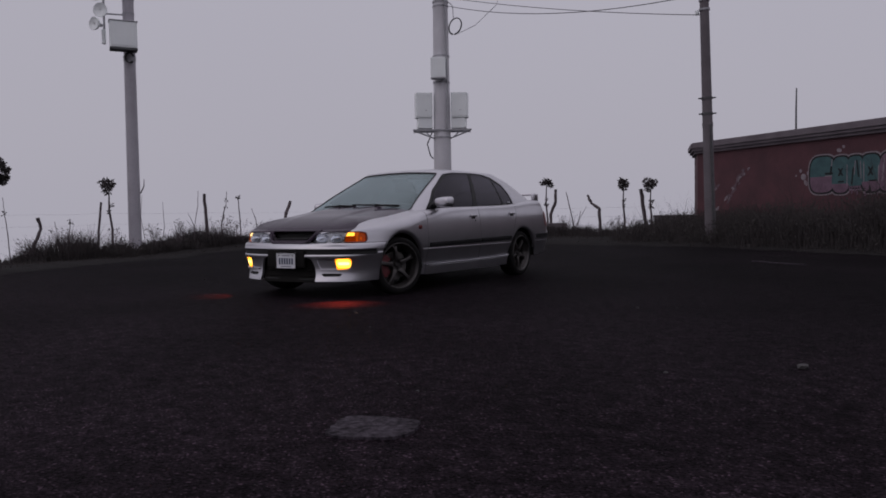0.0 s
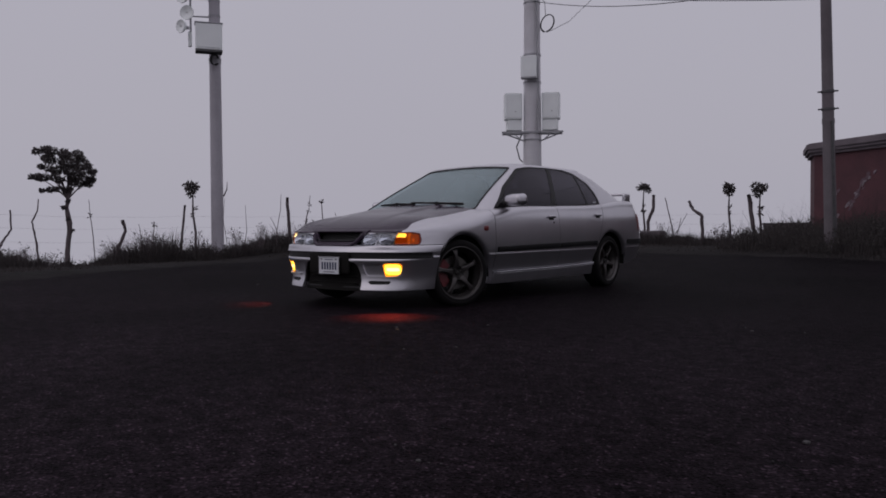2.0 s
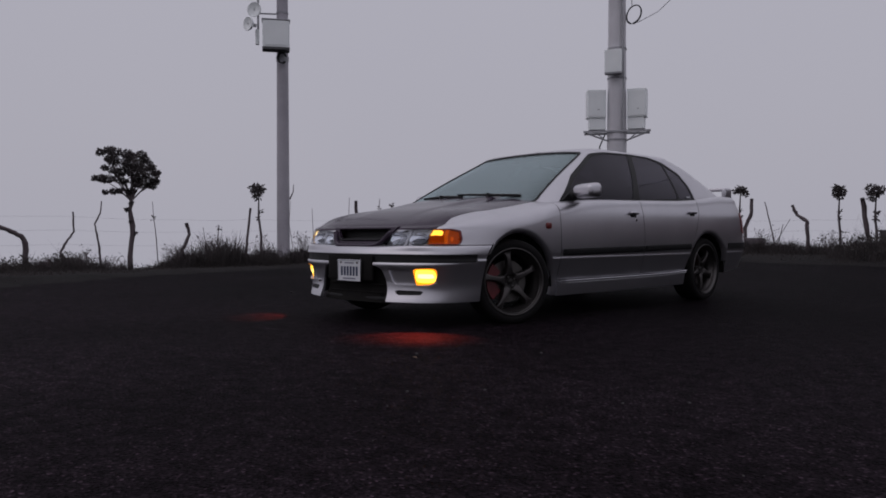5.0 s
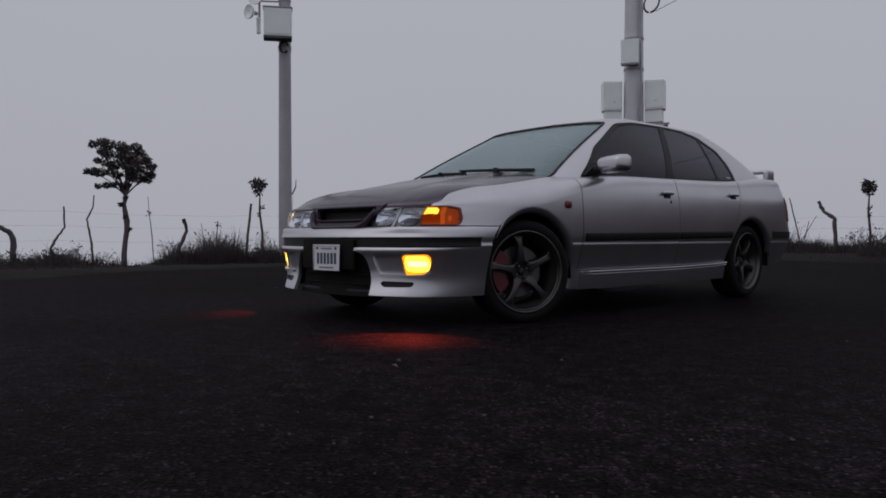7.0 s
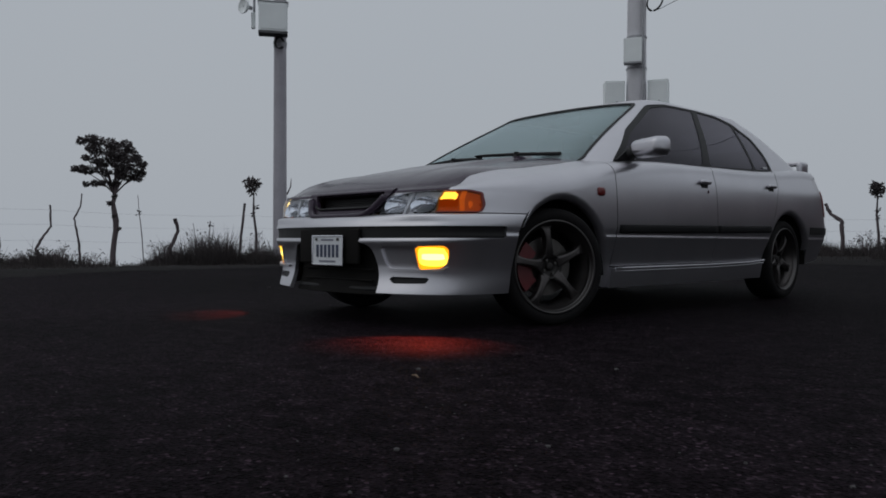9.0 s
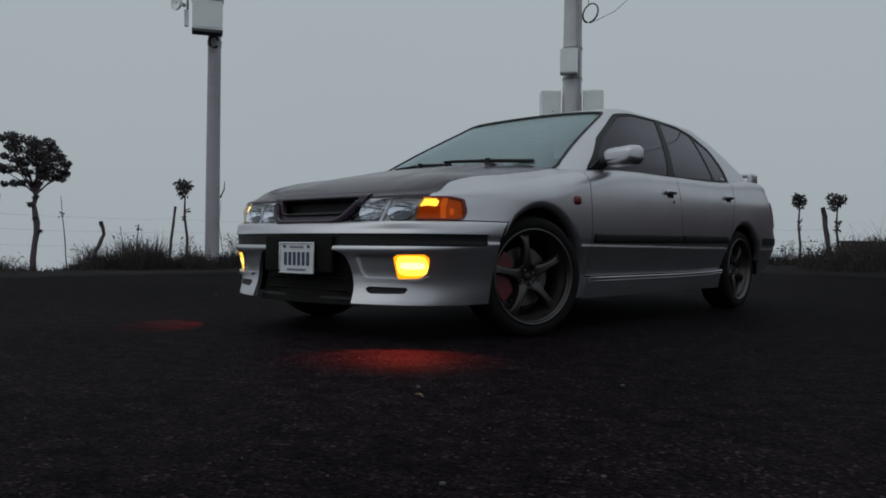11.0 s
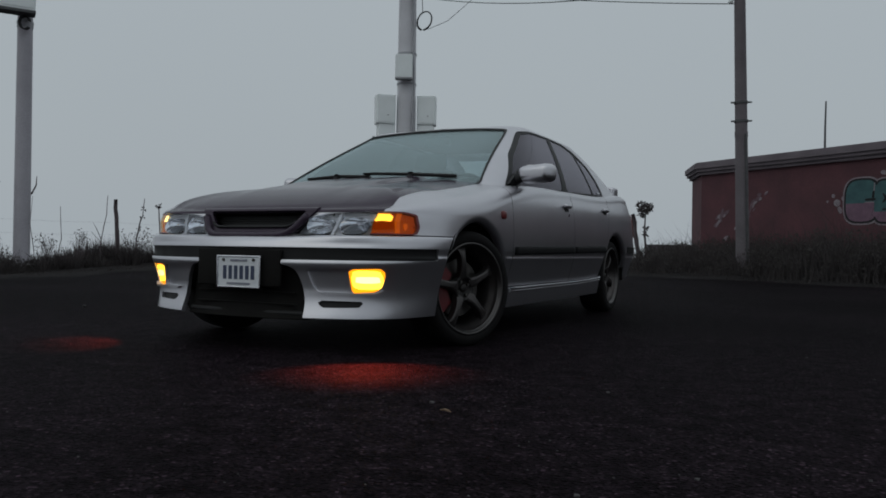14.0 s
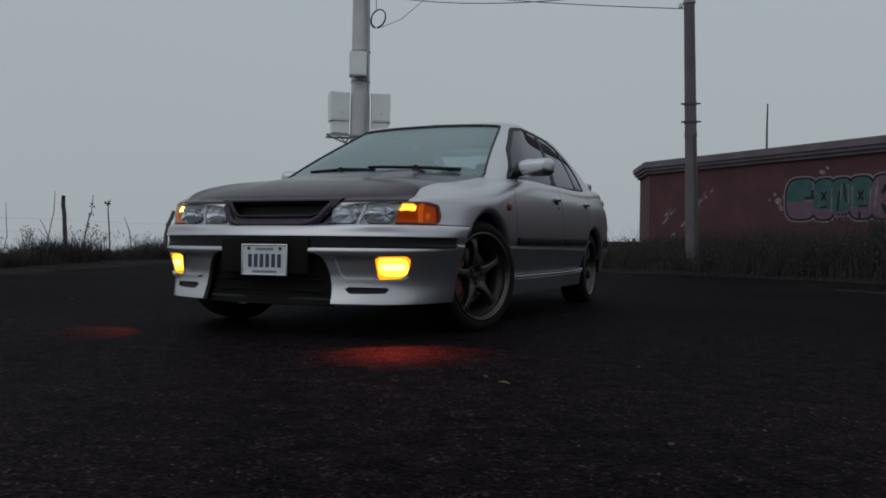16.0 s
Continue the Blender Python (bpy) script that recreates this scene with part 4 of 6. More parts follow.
sapling(FX, 5.66, 1.78, 0.24, 1, -0.05)
sapling(-6.0, 17.2, 1.95, 0.20, 2, 0.0)
sapling(-3.24, 17.2, 1.80, 0.20, 3, 0.0)
sapling(-2.28, 17.0, 1.73, 0.26, 4, 0.0)
tagged(part("seed_head", leaf_cloud([(-13.2, 9.72, 1.5, 0.5)], 50, 0.07, (0.10, 0.14, 0.04), 9, 0.0), LEAF), "flat dry seed head on a thin stalk", "seed head")
for yy, zz, sd in ((2.76, 1.0, 21), (9.2, 1.18, 22), (9.24, 1.4, 23), (4.45, 0.80, 24), (9.1, 0.9, 25)):
    tagged(part("seed_head", leaf_cloud([(FX if yy < 6 else -13.2, yy, zz, 0.4)], 34, 0.07, (0.10, 0.13, 0.10), sd, 0.0), LEAF), "dry brown seed head on a thin twig", "seed head", "dry seed heads")


def dry_bush(x, y, h, spread, seed):
    """A fan of thin bare stems with a few forks and dry tufts."""
    r = random.Random(seed)
    bush = thing("dry_bush", pose(x, y, -0.06 - drop(x, y)), "dry leafless bush of thin stems in the verge", "bush", "dry bushes by the fence")
    stems, tips = [], []
    for k in range(24):
        a, lean, hh = r.uniform(0, 2 * math.pi), r.uniform(0.1, 0.75) * spread, h * r.uniform(0.45, 1.1)
        b = (r.uniform(-0.06, 0.06), r.uniform(-0.06, 0.06), 0)
        m = (b[0] + math.cos(a) * lean * 0.35, b[1] + math.sin(a) * lean * 0.35, hh * 0.5)
        t = (b[0] + math.cos(a) * lean, b[1] + math.sin(a) * lean, hh)
        stems.append(tube([b, m, t], [0.006, 0.0045, 0.002], 5))
        for _ in range(2):
            w, q = r.uniform(0, 2 * math.pi), r.uniform(0.08, 0.2)
            f = (m[0] + (t[0] - m[0]) * 0.5, m[1] + (t[1] - m[1]) * 0.5, (m[2] + t[2]) / 2)
            stems.append(tube([f, (f[0] + math.cos(w) * q * 0.6, f[1] + math.sin(w) * q * 0.6, f[2] + q)], [0.0035, 0.0015], 4))
        tips.append((*t, r.uniform(0.2, 0.45)))
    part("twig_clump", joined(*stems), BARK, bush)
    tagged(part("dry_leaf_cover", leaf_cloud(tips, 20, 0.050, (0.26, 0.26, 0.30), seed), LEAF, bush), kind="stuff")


for x, y, h, sp, sd in ((-13.3, 0.95, 0.55, 0.5, 11), (-13.4, 0.2, 0.42, 0.4, 12), (-13.3, 1.6, 0.4, 0.6, 13), (-13.3, -1.1, 0.6, 0.45, 14), (-13.3, 3.1, 0.62, 0.5, 15), (-13.3, 3.9, 0.80, 0.45, 1), (-13.4, 4.75, 0.75, 0.5, 2), (-13.4, 5.45, 0.8, 0.45, 16), (-13.2, 6.6, 0.8, 0.42, 3), (-13.1, 7.3, 0.85, 0.45, 4), (-13.0, 8.75, 0.85, 0.5, 5), (-12.9, 9.35, 0.75, 0.55, 6), (-12.9, 10.4, 0.7, 0.45, 7), (-12.8, 11.1, 0.6, 0.5, 8), (-5.2, 17.0, 0.75, 0.5, 9), (-3.4, 16.9, 0.7, 0.55, 10)):
    dry_bush(x, y, h, sp, sd)


# ---- grass and weeds ----
def blades(points, seed, away_from=None):
    """Tapered bent blades; each point is x, y, ground height, blade height, blade width. away_from: each blade's tuft, from which it bends."""
    r = np.random.RandomState(seed)
    P = np.array(points)
    n = len(P)
    ang, bend, lean = r.uniform(0, 2 * math.pi, n), r.uniform(0.15, 0.75, n), r.uniform(0, 2 * math.pi, n)
    if away_from is not None:
        C = np.array(away_from)
        lean = np.arctan2(P[:, 1] - C[:, 1], P[:, 0] - C[:, 0]) + r.normal(size=n) * 0.35
        bend = r.uniform(0.05, 0.95, n)
    a = np.stack([np.cos(ang), np.sin(ang), np.zeros(n)], 1) * P[:, 4:5]
    d = np.stack([np.cos(lean), np.sin(lean), np.zeros(n)], 1)
    base, h = P[:, :3], P[:, 3:4]
    up = np.array([0, 0, 1.0])
    m = base + up * h * 0.55 + d * h * (bend * 0.22)[:, None]
    t = base + up * h * (1 - 0.25 * bend)[:, None] + d * h * (bend * 0.75)[:, None]
    V = np.stack([base - a, base + a, m + a * 0.7, m - a * 0.7, t], 1).reshape(-1, 3)
    F = []
    for k in range(n):
        i = 5 * k
        F += [(i, i + 1, i + 2, i + 3), (i + 3, i + 2, i + 4)]
    return V, F


def weed_height(x, y):
    """How tall the weeds grow: tall and bushy by the fence and the wall, low on the open verge."""
    k = noise.noise(Vector((x * 0.55, y * 0.55, 4.4))) * 0.5 + 0.5
    fine = noise.noise(Vector((x * 1.9, y * 1.9, 8.4))) * 0.5 + 0.5
    h = 0.05 + 0.09 * k
    if x < -11.8:
        tall = min(1.0, max(0.0, (y - 2.7) / 0.7)) if y < 13 else 0.7
        near = max(0.0, 1 - abs(x + 13.6) / 1.3)
        low = min(1.0, max(0.0, (1.5 - y) / 0.5))
        h += near * (0.12 * fine + low * (0.10 + 0.30 * fine * k) + tall * (0.10 + 0.42 * fine * k * 1.6))
    if y > 15.0 and x < -0.8:
        h += max(0.0, 1 - abs(y - 16.9) / 1.6) * (0.16 + 0.24 * fine)
    wall = (x - A.x) * away.x + (y - A.y) * away.y
    if x > -2.0 and -5.0 < wall < 0.3:
        h += (0.44 + 0.62 * fine * k * 1.5) * float(np.interp(wall, [-5.0, -4.6, -4.2, -3.5, -1.5, 0.3], [0.05, 0.18, 0.5, 0.88, 1.0, 0.8])) * min(1.75, 0.85 + max(0, x) * 0.13)
    return h


rg = np.random.RandomState(12)
cand = np.concatenate([np.column_stack([rg.uniform(-15.3, -5, 15000), rg.uniform(-5, 16, 15000)]), np.column_stack([rg.uniform(-14.8, -12.4, 6000), rg.uniform(-3, 14, 6000)]), np.column_stack([rg.uniform(-12, 8, 9000), rg.uniform(11, 18.6, 9000)]), np.column_stack([rg.uniform(0, 11, 9000), rg.uniform(4, 16, 9000)])])
vh = verge_height(cand[:, 0], cand[:, 1])
free = inside(BLOCK, cand[:, 0], cand[:, 1]) > 0.05
pts = []
for (x, y), k, ok in zip(cand, vh, free):
    if k <= 0.02 or not ok or drop(x, y) > 0.6:
        continue
    z = verge_z(x, k) - drop(x, y)
    h = weed_height(x, y) * min(1, 0.35 + k)
    for _ in range(3 if h > 0.35 else 2):
        stalk = h > 0.25 and rg.uniform() < 0.07
        pts.append((x + rg.normal() * 0.06, y + rg.normal() * 0.06, z - 0.03, h * rg.uniform(0.45, 1.2) * (1.75 if stalk else 1.0), 0.005 if stalk else 0.006 + 0.009 * rg.uniform() ** 2 + 0.004 * (h > 0.4)))
tagged(part("grass", blades(pts, 5), GRASS), "dark rough grass and weeds on the verge", "grass", kind="stuff")
cl = []
for x, y, ok, k in zip(cand[:, 0], cand[:, 1], free, vh):
    h = weed_height(x, y)
    if ok and k > 0.3 and h > (0.18 if x < -11 else 0.36) and drop(x, y) < 0.3 and rg.uniform() < (0.42 if x < -11 else 0.5):
        cl.append((x, y, -0.05 - drop(x, y) + h * rg.uniform(0.3, 1.0), rg.uniform(0.5, 1.1)))
tuft_pts, tuft_c = [], []
tussock = curve1([(-3, 0.25), (0.2, 0.25), (0.7, 0.45), (1.5, 0.40), (2.0, 0.20), (2.7, 0.22), (3.1, 0.54), (5.8, 0.60), (6.4, 0.42), (7.8, 0.42), (8.3, 0.58), (9.3, 0.56), (9.7, 0.30), (10.2, 0.45), (14, 0.5)])
for k in range(620):
    if k < 440:
        x, y = rg.uniform(-14.3, -12.6), rg.uniform(-3, 13.5)
    else:
        x, y = rg.uniform(-7.5, -1.2), rg.uniform(16.2, 18.0)
    thick = min(1.0, max(0.0, noise.noise(Vector((x * 0.3, y * 1.1, 2.2))) * 0.9 + 0.5))
    tall = float(tussock(y)) if y < 14 else 0.46
    if rg.uniform() > 0.25 + 0.6 * thick + 0.3 * tall or drop(x, y) > 0.4:
        continue
    h0 = tall * rg.uniform(0.6, 1.0) * (0.6 + 0.6 * thick)
    for _ in range(int(30 + 50 * thick)):
        bx, by = x + rg.normal() * 0.09, y + rg.normal() * 0.09
        tuft_pts.append((bx, by, verge_z(x, 1.0) - drop(x, y) - 0.03, h0 * rg.uniform(0.45, 1.45), 0.005 + 0.008 * rg.uniform()))
        tuft_c.append((x, y))
tagged(part("grass_tuft", blades(tuft_pts, 6, tuft_c), GRASS), "spiky dry grass tussocks along the fence", "grass", kind="stuff")
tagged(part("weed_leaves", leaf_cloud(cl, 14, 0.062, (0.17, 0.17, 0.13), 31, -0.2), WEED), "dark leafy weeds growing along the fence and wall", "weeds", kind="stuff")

# ---- the silver saloon car; nose towards -y, its left side towards +x ----
WHEEL_R, FRONT_Y, REAR_Y = 0.279, -1.308, 1.33
lower_w = curve1([(0.15, 0.768), (0.20, 0.778), (0.27, 0.789), (0.30, 0.796), (0.40, 0.8235), (0.4255, 0.8300), (0.4315, 0.8285), (0.46, 0.8335), (0.50, 0.8358), (0.54, 0.8360), (0.60, 0.8342), (0.66, 0.8302), (0.70, 0.8262), (0.76, 0.8170), (0.82, 0.800), (0.92, 0.770)])


def lower_front(z):
    return np.interp(z, [0.15, 0.175, 0.20, 0.24, 0.29, 0.36, 0.405, 0.411, 0.465, 0.49, 0.505, 0.515, 0.522, 0.54, 0.60, 0.64, 0.90], [-2.094, -2.087, -2.076, -2.064, -2.062, -2.070, -2.084, -2.074, -2.074, -2.062, -2.046, -2.022, -1.985, -1.972, -1.945, -1.92, -1.65])


def lower_rear(z):
    return np.interp(z, [0.15, 0.25, 0.45, 0.52, 0.56, 0.75, 0.88, 0.95], [2.22, 2.34, 2.42, 2.42, 2.395, 2.375, 2.325, 2.26])


def steps(n, w, length, ex, ey):
    """Angles that divide a quarter of a superellipse evenly."""
    a = np.linspace(0, math.pi / 2, 2000)
    x, y = w * np.sin(a) ** (2 / ex), length * np.cos(a) ** (2 / ey)
    s = np.concatenate([[0], np.cumsum(np.hypot(np.diff(x), np.diff(y)))])
    return np.interp(np.linspace(0, s[-1], n), s, a)


def ring(z, w, front, rear, y_front, y_rear, ex, ey, angles, side):
    """Half a plan outline at a height: from the nose round the left side to the tail."""
    fa, ra = angles
    s, c = np.sin(fa) ** (2 / ex), np.cos(fa) ** (2 / ey)
    front_part = np.stack([w * s, y_front - (y_front - front) * c], 1)
    side_part = np.stack([np.full(len(side), w), y_front + (y_rear - y_front) * side], 1)
    s, c = np.sin(ra[::-1]) ** (2 / (ex + 1.2)), np.cos(ra[::-1]) ** (2 / (ey + 1.0))
    rear_part = np.stack([w * s, y_rear + (rear - y_rear) * c], 1)
    xy = np.vstack([front_part, side_part, rear_part])
    return np.column_stack([xy, np.full(len(xy), z) if np.ndim(z) == 0 else z])


def grid(rows, flip=False):
    """Quads over rows of points."""
    n = len(rows[0])
    V = np.vstack(rows)
    F = []
    for i in range(len(rows) - 1):
        for j in range(n - 1):
            q = (i * n + j, i * n + j + 1, (i + 1) * n + j + 1, (i + 1) * n + j)
            F.append(q[::-1] if flip else q)
    return V, F


def both(mesh):
    """A half and its mirror image."""
    V, F = np.asarray(mesh[0], float), mesh[1]
    n = len(V)
    return weld((np.vstack([V, V * (-1, 1, 1)]), list(F) + [tuple(i + n for i in f[::-1]) for f in F]))


def weld(mesh):
    """Joins points that lie together."""
    V, F = np.asarray(mesh[0], float), mesh[1]
    seen, first, back = {}, [], []
    for v in V:
        k = (round(v[0] * 20000), round(v[1] * 20000), round(v[2] * 20000))
        if k not in seen:
            seen[k] = len(first)
            first.append(v)
        back.append(seen[k])
    out = []
    for f in F:
        g = [back[i] for i in f]
        g = [a for i, a in enumerate(g) if a != g[i - 1]]
        if len(set(g)) > 2:
            out.append(tuple(g))
    return np.array(first), out


LOW_ANGLES = (steps(90, 0.83, 0.95, 4.5, 4), steps(50, 0.83, 0.95, 5, 4))
LOW_SIDE = np.linspace(0, 1, 100)[1:-1]
LOW = (-1.1, 1.1, 4.5, 4.0, LOW_ANGLES, LOW_SIDE)
rim_y = curve1([(-2.1, 0.636), (-1.93, 0.634), (-1.86, 0.638), (-1.78, 0.66), (-1.65, 0.692), (-1.5, 0.717), (-1.2, 0.760), (-0.9, 0.806), (-0.6, 0.838), (0.2, 0.862), (1.0, 0.887), (1.3, 0.907), (1.6, 0.933), (2.1, 0.950)])
round_y = curve1([(-2.1, 0.02), (-1.85, 0.025), (-1.65, 0.075), (-1.3, 0.11), (-0.8, 0.085), (0, 0.05), (1.2, 0.05), (2.1, 0.06)])
ref = ring(0.6, lower_w(0.6), lower_front(0.6), lower_rear(0.6), *LOW)
RIM_Z, RIM_R = rim_y(ref[:, 1]), round_y(ref[:, 1])
Z0 = 0.165
fixed = [Z0, 0.175, 0.19, 0.21, 0.23, 0.25, 0.265, 0.275, 0.285, 0.30, 0.32, 0.34, 0.36, 0.38, 0.395, 0.408, 0.412, 0.42, 0.4255, 0.4285, 0.4315, 0.44, 0.45, 0.461, 0.465, 0.475, 0.49, 0.505, 0.511, 0.515, 0.5185, 0.522, 0.53, 0.54, 0.555, 0.57, 0.58]
rows = [ring(z, lower_w(z), lower_front(z), lower_rear(z), *LOW) for z in fixed]
top_z = RIM_Z - RIM_R
for k in range(1, 15):
    z = 0.58 + (top_z - 0.58) * k / 14
    w, f, r = lower_w(z), lower_front(z), lower_rear(z)
    base = [ring(float(zz), float(ww), float(ff), float(rr), *LOW)[i] for i, (zz, ww, ff, rr) in enumerate(zip(z, w, f, r))]
    rows.append(np.array(base))
for k in range(1, 8):
    a = radians(84) * k / 7
    inset = RIM_R * (1 - math.cos(a))
    z = top_z + RIM_R * math.sin(a)
    w, f, r = lower_w(top_z) - inset, lower_front(top_z) + inset, lower_rear(top_z) - inset
    rows.append(np.array([ring(float(zz), float(ww), float(ff), float(rr), *LOW)[i] for i, (zz, ww, ff, rr) in enumerate(zip(z, w, f, r))]))
for row in rows:
    fuller = np.interp(np.abs(row[:, 0]), [0.30, 0.45, 0.60, 0.68, 0.74, 0.79, 0.82], [0, -0.010, -0.032, -0.030, -0.012, -0.002, 0])
    row[:, 1] += fuller * (row[:, 1] < -1.4) * np.clip((row[:, 2] - 0.523) / 0.06, 0, 1)
rim = rows[-1]
skin = both(grid(rows))
# the bumper's face runs in a flat arc before it turns the corner
arc = np.interp(np.abs(skin[0][:, 0]), [0, 0.1, 0.2, 0.3, 0.4, 0.52, 0.6, 0.66, 0.75, 0.81], [0, 0.002, 0.010, 0.023, 0.034, 0.046, 0.043, 0.034, 0.013, 0])
skin[0][:, 1] += arc * (skin[0][:, 1] < -1.4) * np.clip((0.5195 - skin[0][:, 2]) / 0.028, 0, 1)

hood_z = curve1([(-1.94, 0.615), (-1.92, 0.634), (-1.90, 0.650), (-1.86, 0.672), (-1.80, 0.698), (-1.7, 0.731), (-1.4, 0.787), (-1.1, 0.836), (-0.9, 0.862), (-0.6, 0.892)])
boot_z = curve1([(1.2, 0.950), (1.5, 0.965), (1.8, 0.98), (2.16, 0.97)])


def bonnet(line, height):
    """The crowned sheet of hood and wing tops: the nose line carried back, bent to meet the rim."""
    nose_y = line[0, 1]

    def base(x, y):
        k = np.interp(np.abs(x), [0.2, 0.3, 0.42, 0.52, 0.615, 0.689, 0.731, 0.75, 0.765, 0.776], [0, 0.002, 0.010, 0.029, 0.066, 0.115, 0.156, 0.19, 0.23, 0.29])
        return height(np.clip(y - k * np.interp(y, [-1.8, -1.45], [1.0, 0.55]), nose_y, -0.6))

    s = np.concatenate([[0], np.cumsum(np.hypot(np.diff(line[:, 0]), np.diff(line[:, 1])))])
    yc = nose_y + (-0.62 - nose_y) * s / s[-1]
    miss = line[:, 2] - base(line[:, 0], line[:, 1])
    out = []
    for r in np.linspace(1, 0, 30):
        x, y = line[:, 0] * r, yc + (line[:, 1] - yc) * r**1.5
        out.append(np.column_stack([x, y, base(x, y) + miss * r**4]))
    return both(grid(out))


def deck(line, height, a, b):
    """A crowned sheet between the rim and the centre line."""
    y = line[:, 1]
    s = np.concatenate([[0], np.cumsum(np.hypot(np.diff(line[:, 0]), np.diff(line[:, 1])))])
    yc = a + (b - a) * s / s[-1]
    out = []
    for r in np.linspace(1, 0, 30):
        x = line[:, 0] * r
        yy = yc + (y - yc) * r**1.5
        z = height(yc) + (line[:, 2] - height(yc)) * np.abs(r) ** 2.4
        out.append(np.column_stack([x, yy, z]))
    return both(grid(out))


front_line = rim[rim[:, 1] < -0.62]
rear_line = rim[rim[:, 1] > 1.25]

front_deck = bonnet(front_line, hood_z)
rear_deck = deck(rear_line, boot_z, 1.25, rear_line[-1, 1])
ledge_line = rim[(rim[:, 1] > -0.70) & (rim[:, 1] < 1.35)]
ledge = both(grid([ledge_line + np.array([-0.012 * k, 0, 0.002 * k]) for k in range(9)]))

hv = front_deck[0]
rib_x = np.interp(hv[:, 1], [-1.95, -1.35, -0.6], [0.275, 0.31, 0.35])
hv[:, 2] += 0.017 / (1 + np.exp((np.abs(hv[:, 0]) - rib_x) / 0.010)) * np.clip((hv[:, 1] + 1.90) / 0.6, 0, 1) ** 1.5

# upper body
up_w = curve1([(0.78, 0.79), (0.83, 0.775), (0.90, 0.758), (1.0, 0.715), (1.1, 0.662), (1.2, 0.602), (1.26, 0.566)])
up_front = curve1([(0.78, -1.12), (0.87, -0.935), (1.0, -0.68), (1.1, -0.475), (1.2, -0.265), (1.26, -0.145)])
up_rear = curve1([(0.78, 2.16), (0.93, 1.955), (1.0, 1.825), (1.1, 1.620), (1.2, 1.385), (1.26, 1.16)])
UP_ANGLES = (steps(80, 0.75, 1.1, 7, 6), steps(70, 0.75, 1.1, 7, 6))
UP = (0.3, 0.5, 7.0, 6.0, UP_ANGLES, np.linspace(0, 1, 12)[1:-1])
rows = [ring(float(z), float(up_w(z)), float(up_front(z)), float(up_rear(z)), *UP) for z in np.linspace(0.79, 1.25, 40)]
for k in range(1, 8):
    a, R = radians(78) * k / 7, 0.024
    inset = R * (1 - math.cos(a)) + 0.016 * k / 7
    rows.append(ring(1.25 + R * math.sin(a), float(up_w(1.25)) - inset, float(up_front(1.25)) + 2.4 * inset, float(up_rear(1.25)) - 2.2 * inset, *UP))
cabin = both(grid(rows))
roof_z = curve1([(-0.2, 1.264), (-0.08, 1.282), (0.1, 1.301), (0.4, 1.314), (0.7, 1.311), (0.95, 1.290), (1.1, 1.258)])
roof_line = rows[-1]
roof = deck(roof_line, roof_z, roof_line[0, 1], roof_line[-1, 1])

car = thing("car", Matrix(), "silver four-door saloon with dark hood and lit fog lamps", "car")


def disc(cy, cz, r, squash=1.0):
    return lambda V: np.hypot(np.where(V[:, 1] < cy, squash, 1.0) * (V[:, 1] - cy), V[:, 2] - cz) - r


def where_yz(outline):
    return lambda V: inside(outline, V[:, 1], V[:, 2])


def where_xz(outline, y_max=-1.2):
    return lambda V: np.maximum(inside(outline, np.abs(V[:, 0]), V[:, 2]), V[:, 1] - y_max)


# wheel openings, with a rolled edge round each
LIP_W = 0.032


def opening_at(cy, cz, r, squash=1.0, plain_front=False):
    def g(V):
        wide = np.where(V[:, 1] < cy, LIP_W * np.clip((V[:, 2] - 0.42) / 0.11, 0, 1), LIP_W) if plain_front else LIP_W
        round_edge = np.hypot(np.where(V[:, 1] < cy, squash, 1.0) * (V[:, 1] - cy), V[:, 2] - cz) - r - wide
        if not plain_front:
            return round_edge
        # the bumper's end stands upright below the arch
        k = np.clip((V[:, 2] - 0.42) / 0.11, 0, 1)
        arch_y = cy - np.sqrt(np.maximum((r + LIP_W * k) ** 2 - (V[:, 2] - cz) ** 2, 0)) / squash
        return np.where((V[:, 1] < cy) & (V[:, 2] < 0.53), (1 - k) * -1.622 + k * arch_y - V[:, 1], round_edge)
    return g


def arch_lip(cy, cz, r, squash, a0, a1, sgn):
    """The edge that rolls inwards round a wheel opening."""
    rows = []
    for d, dip in ((LIP_W + 0.003, -0.0005), (LIP_W * 0.8, 0.0), (LIP_W * 0.5, -0.004), (LIP_W * 0.2, -0.010), (0.0, -0.018), (-0.002, -0.035)):
        row = []
        for a in np.linspace(a0, a1, 48):
            k = min(1.0, max(0.0, (cz + r * math.sin(a) - 0.42) / 0.11)) if squash > 1 and a > 1.6 else 1.0
            y, z = (r + d * k) * math.cos(a), cz + (r + d * k) * math.sin(a)
            y = cy + (y / squash if y < 0 else y)
            w = float(lower_w(z))
            if y < -1.1:
                w *= (1 - ((-1.1 - y) / (-1.1 - float(lower_front(z)))) ** 4) ** (1 / 4.5)
            row.append((sgn * (w + dip), y, z))
        rows.append(np.array(row))
    return grid(rows, sgn > 0)


_, skin = cut(skin, opening_at(FRONT_Y, 0.228, 0.370, 1.04, True))
_, skin = cut(skin, opening_at(REAR_Y, 0.235, 0.364))
for sgn in (1, -1):
    part("arch_lip", arch_lip(FRONT_Y, 0.228, 0.370, 1.04, -0.15, 2.47, sgn), SILVER, car, "rolled wheel arch edge", True)
    part("arch_lip", arch_lip(REAR_Y, 0.235, 0.364, 1.0, 0.3, 3.3, sgn), SILVER, car, "", True)
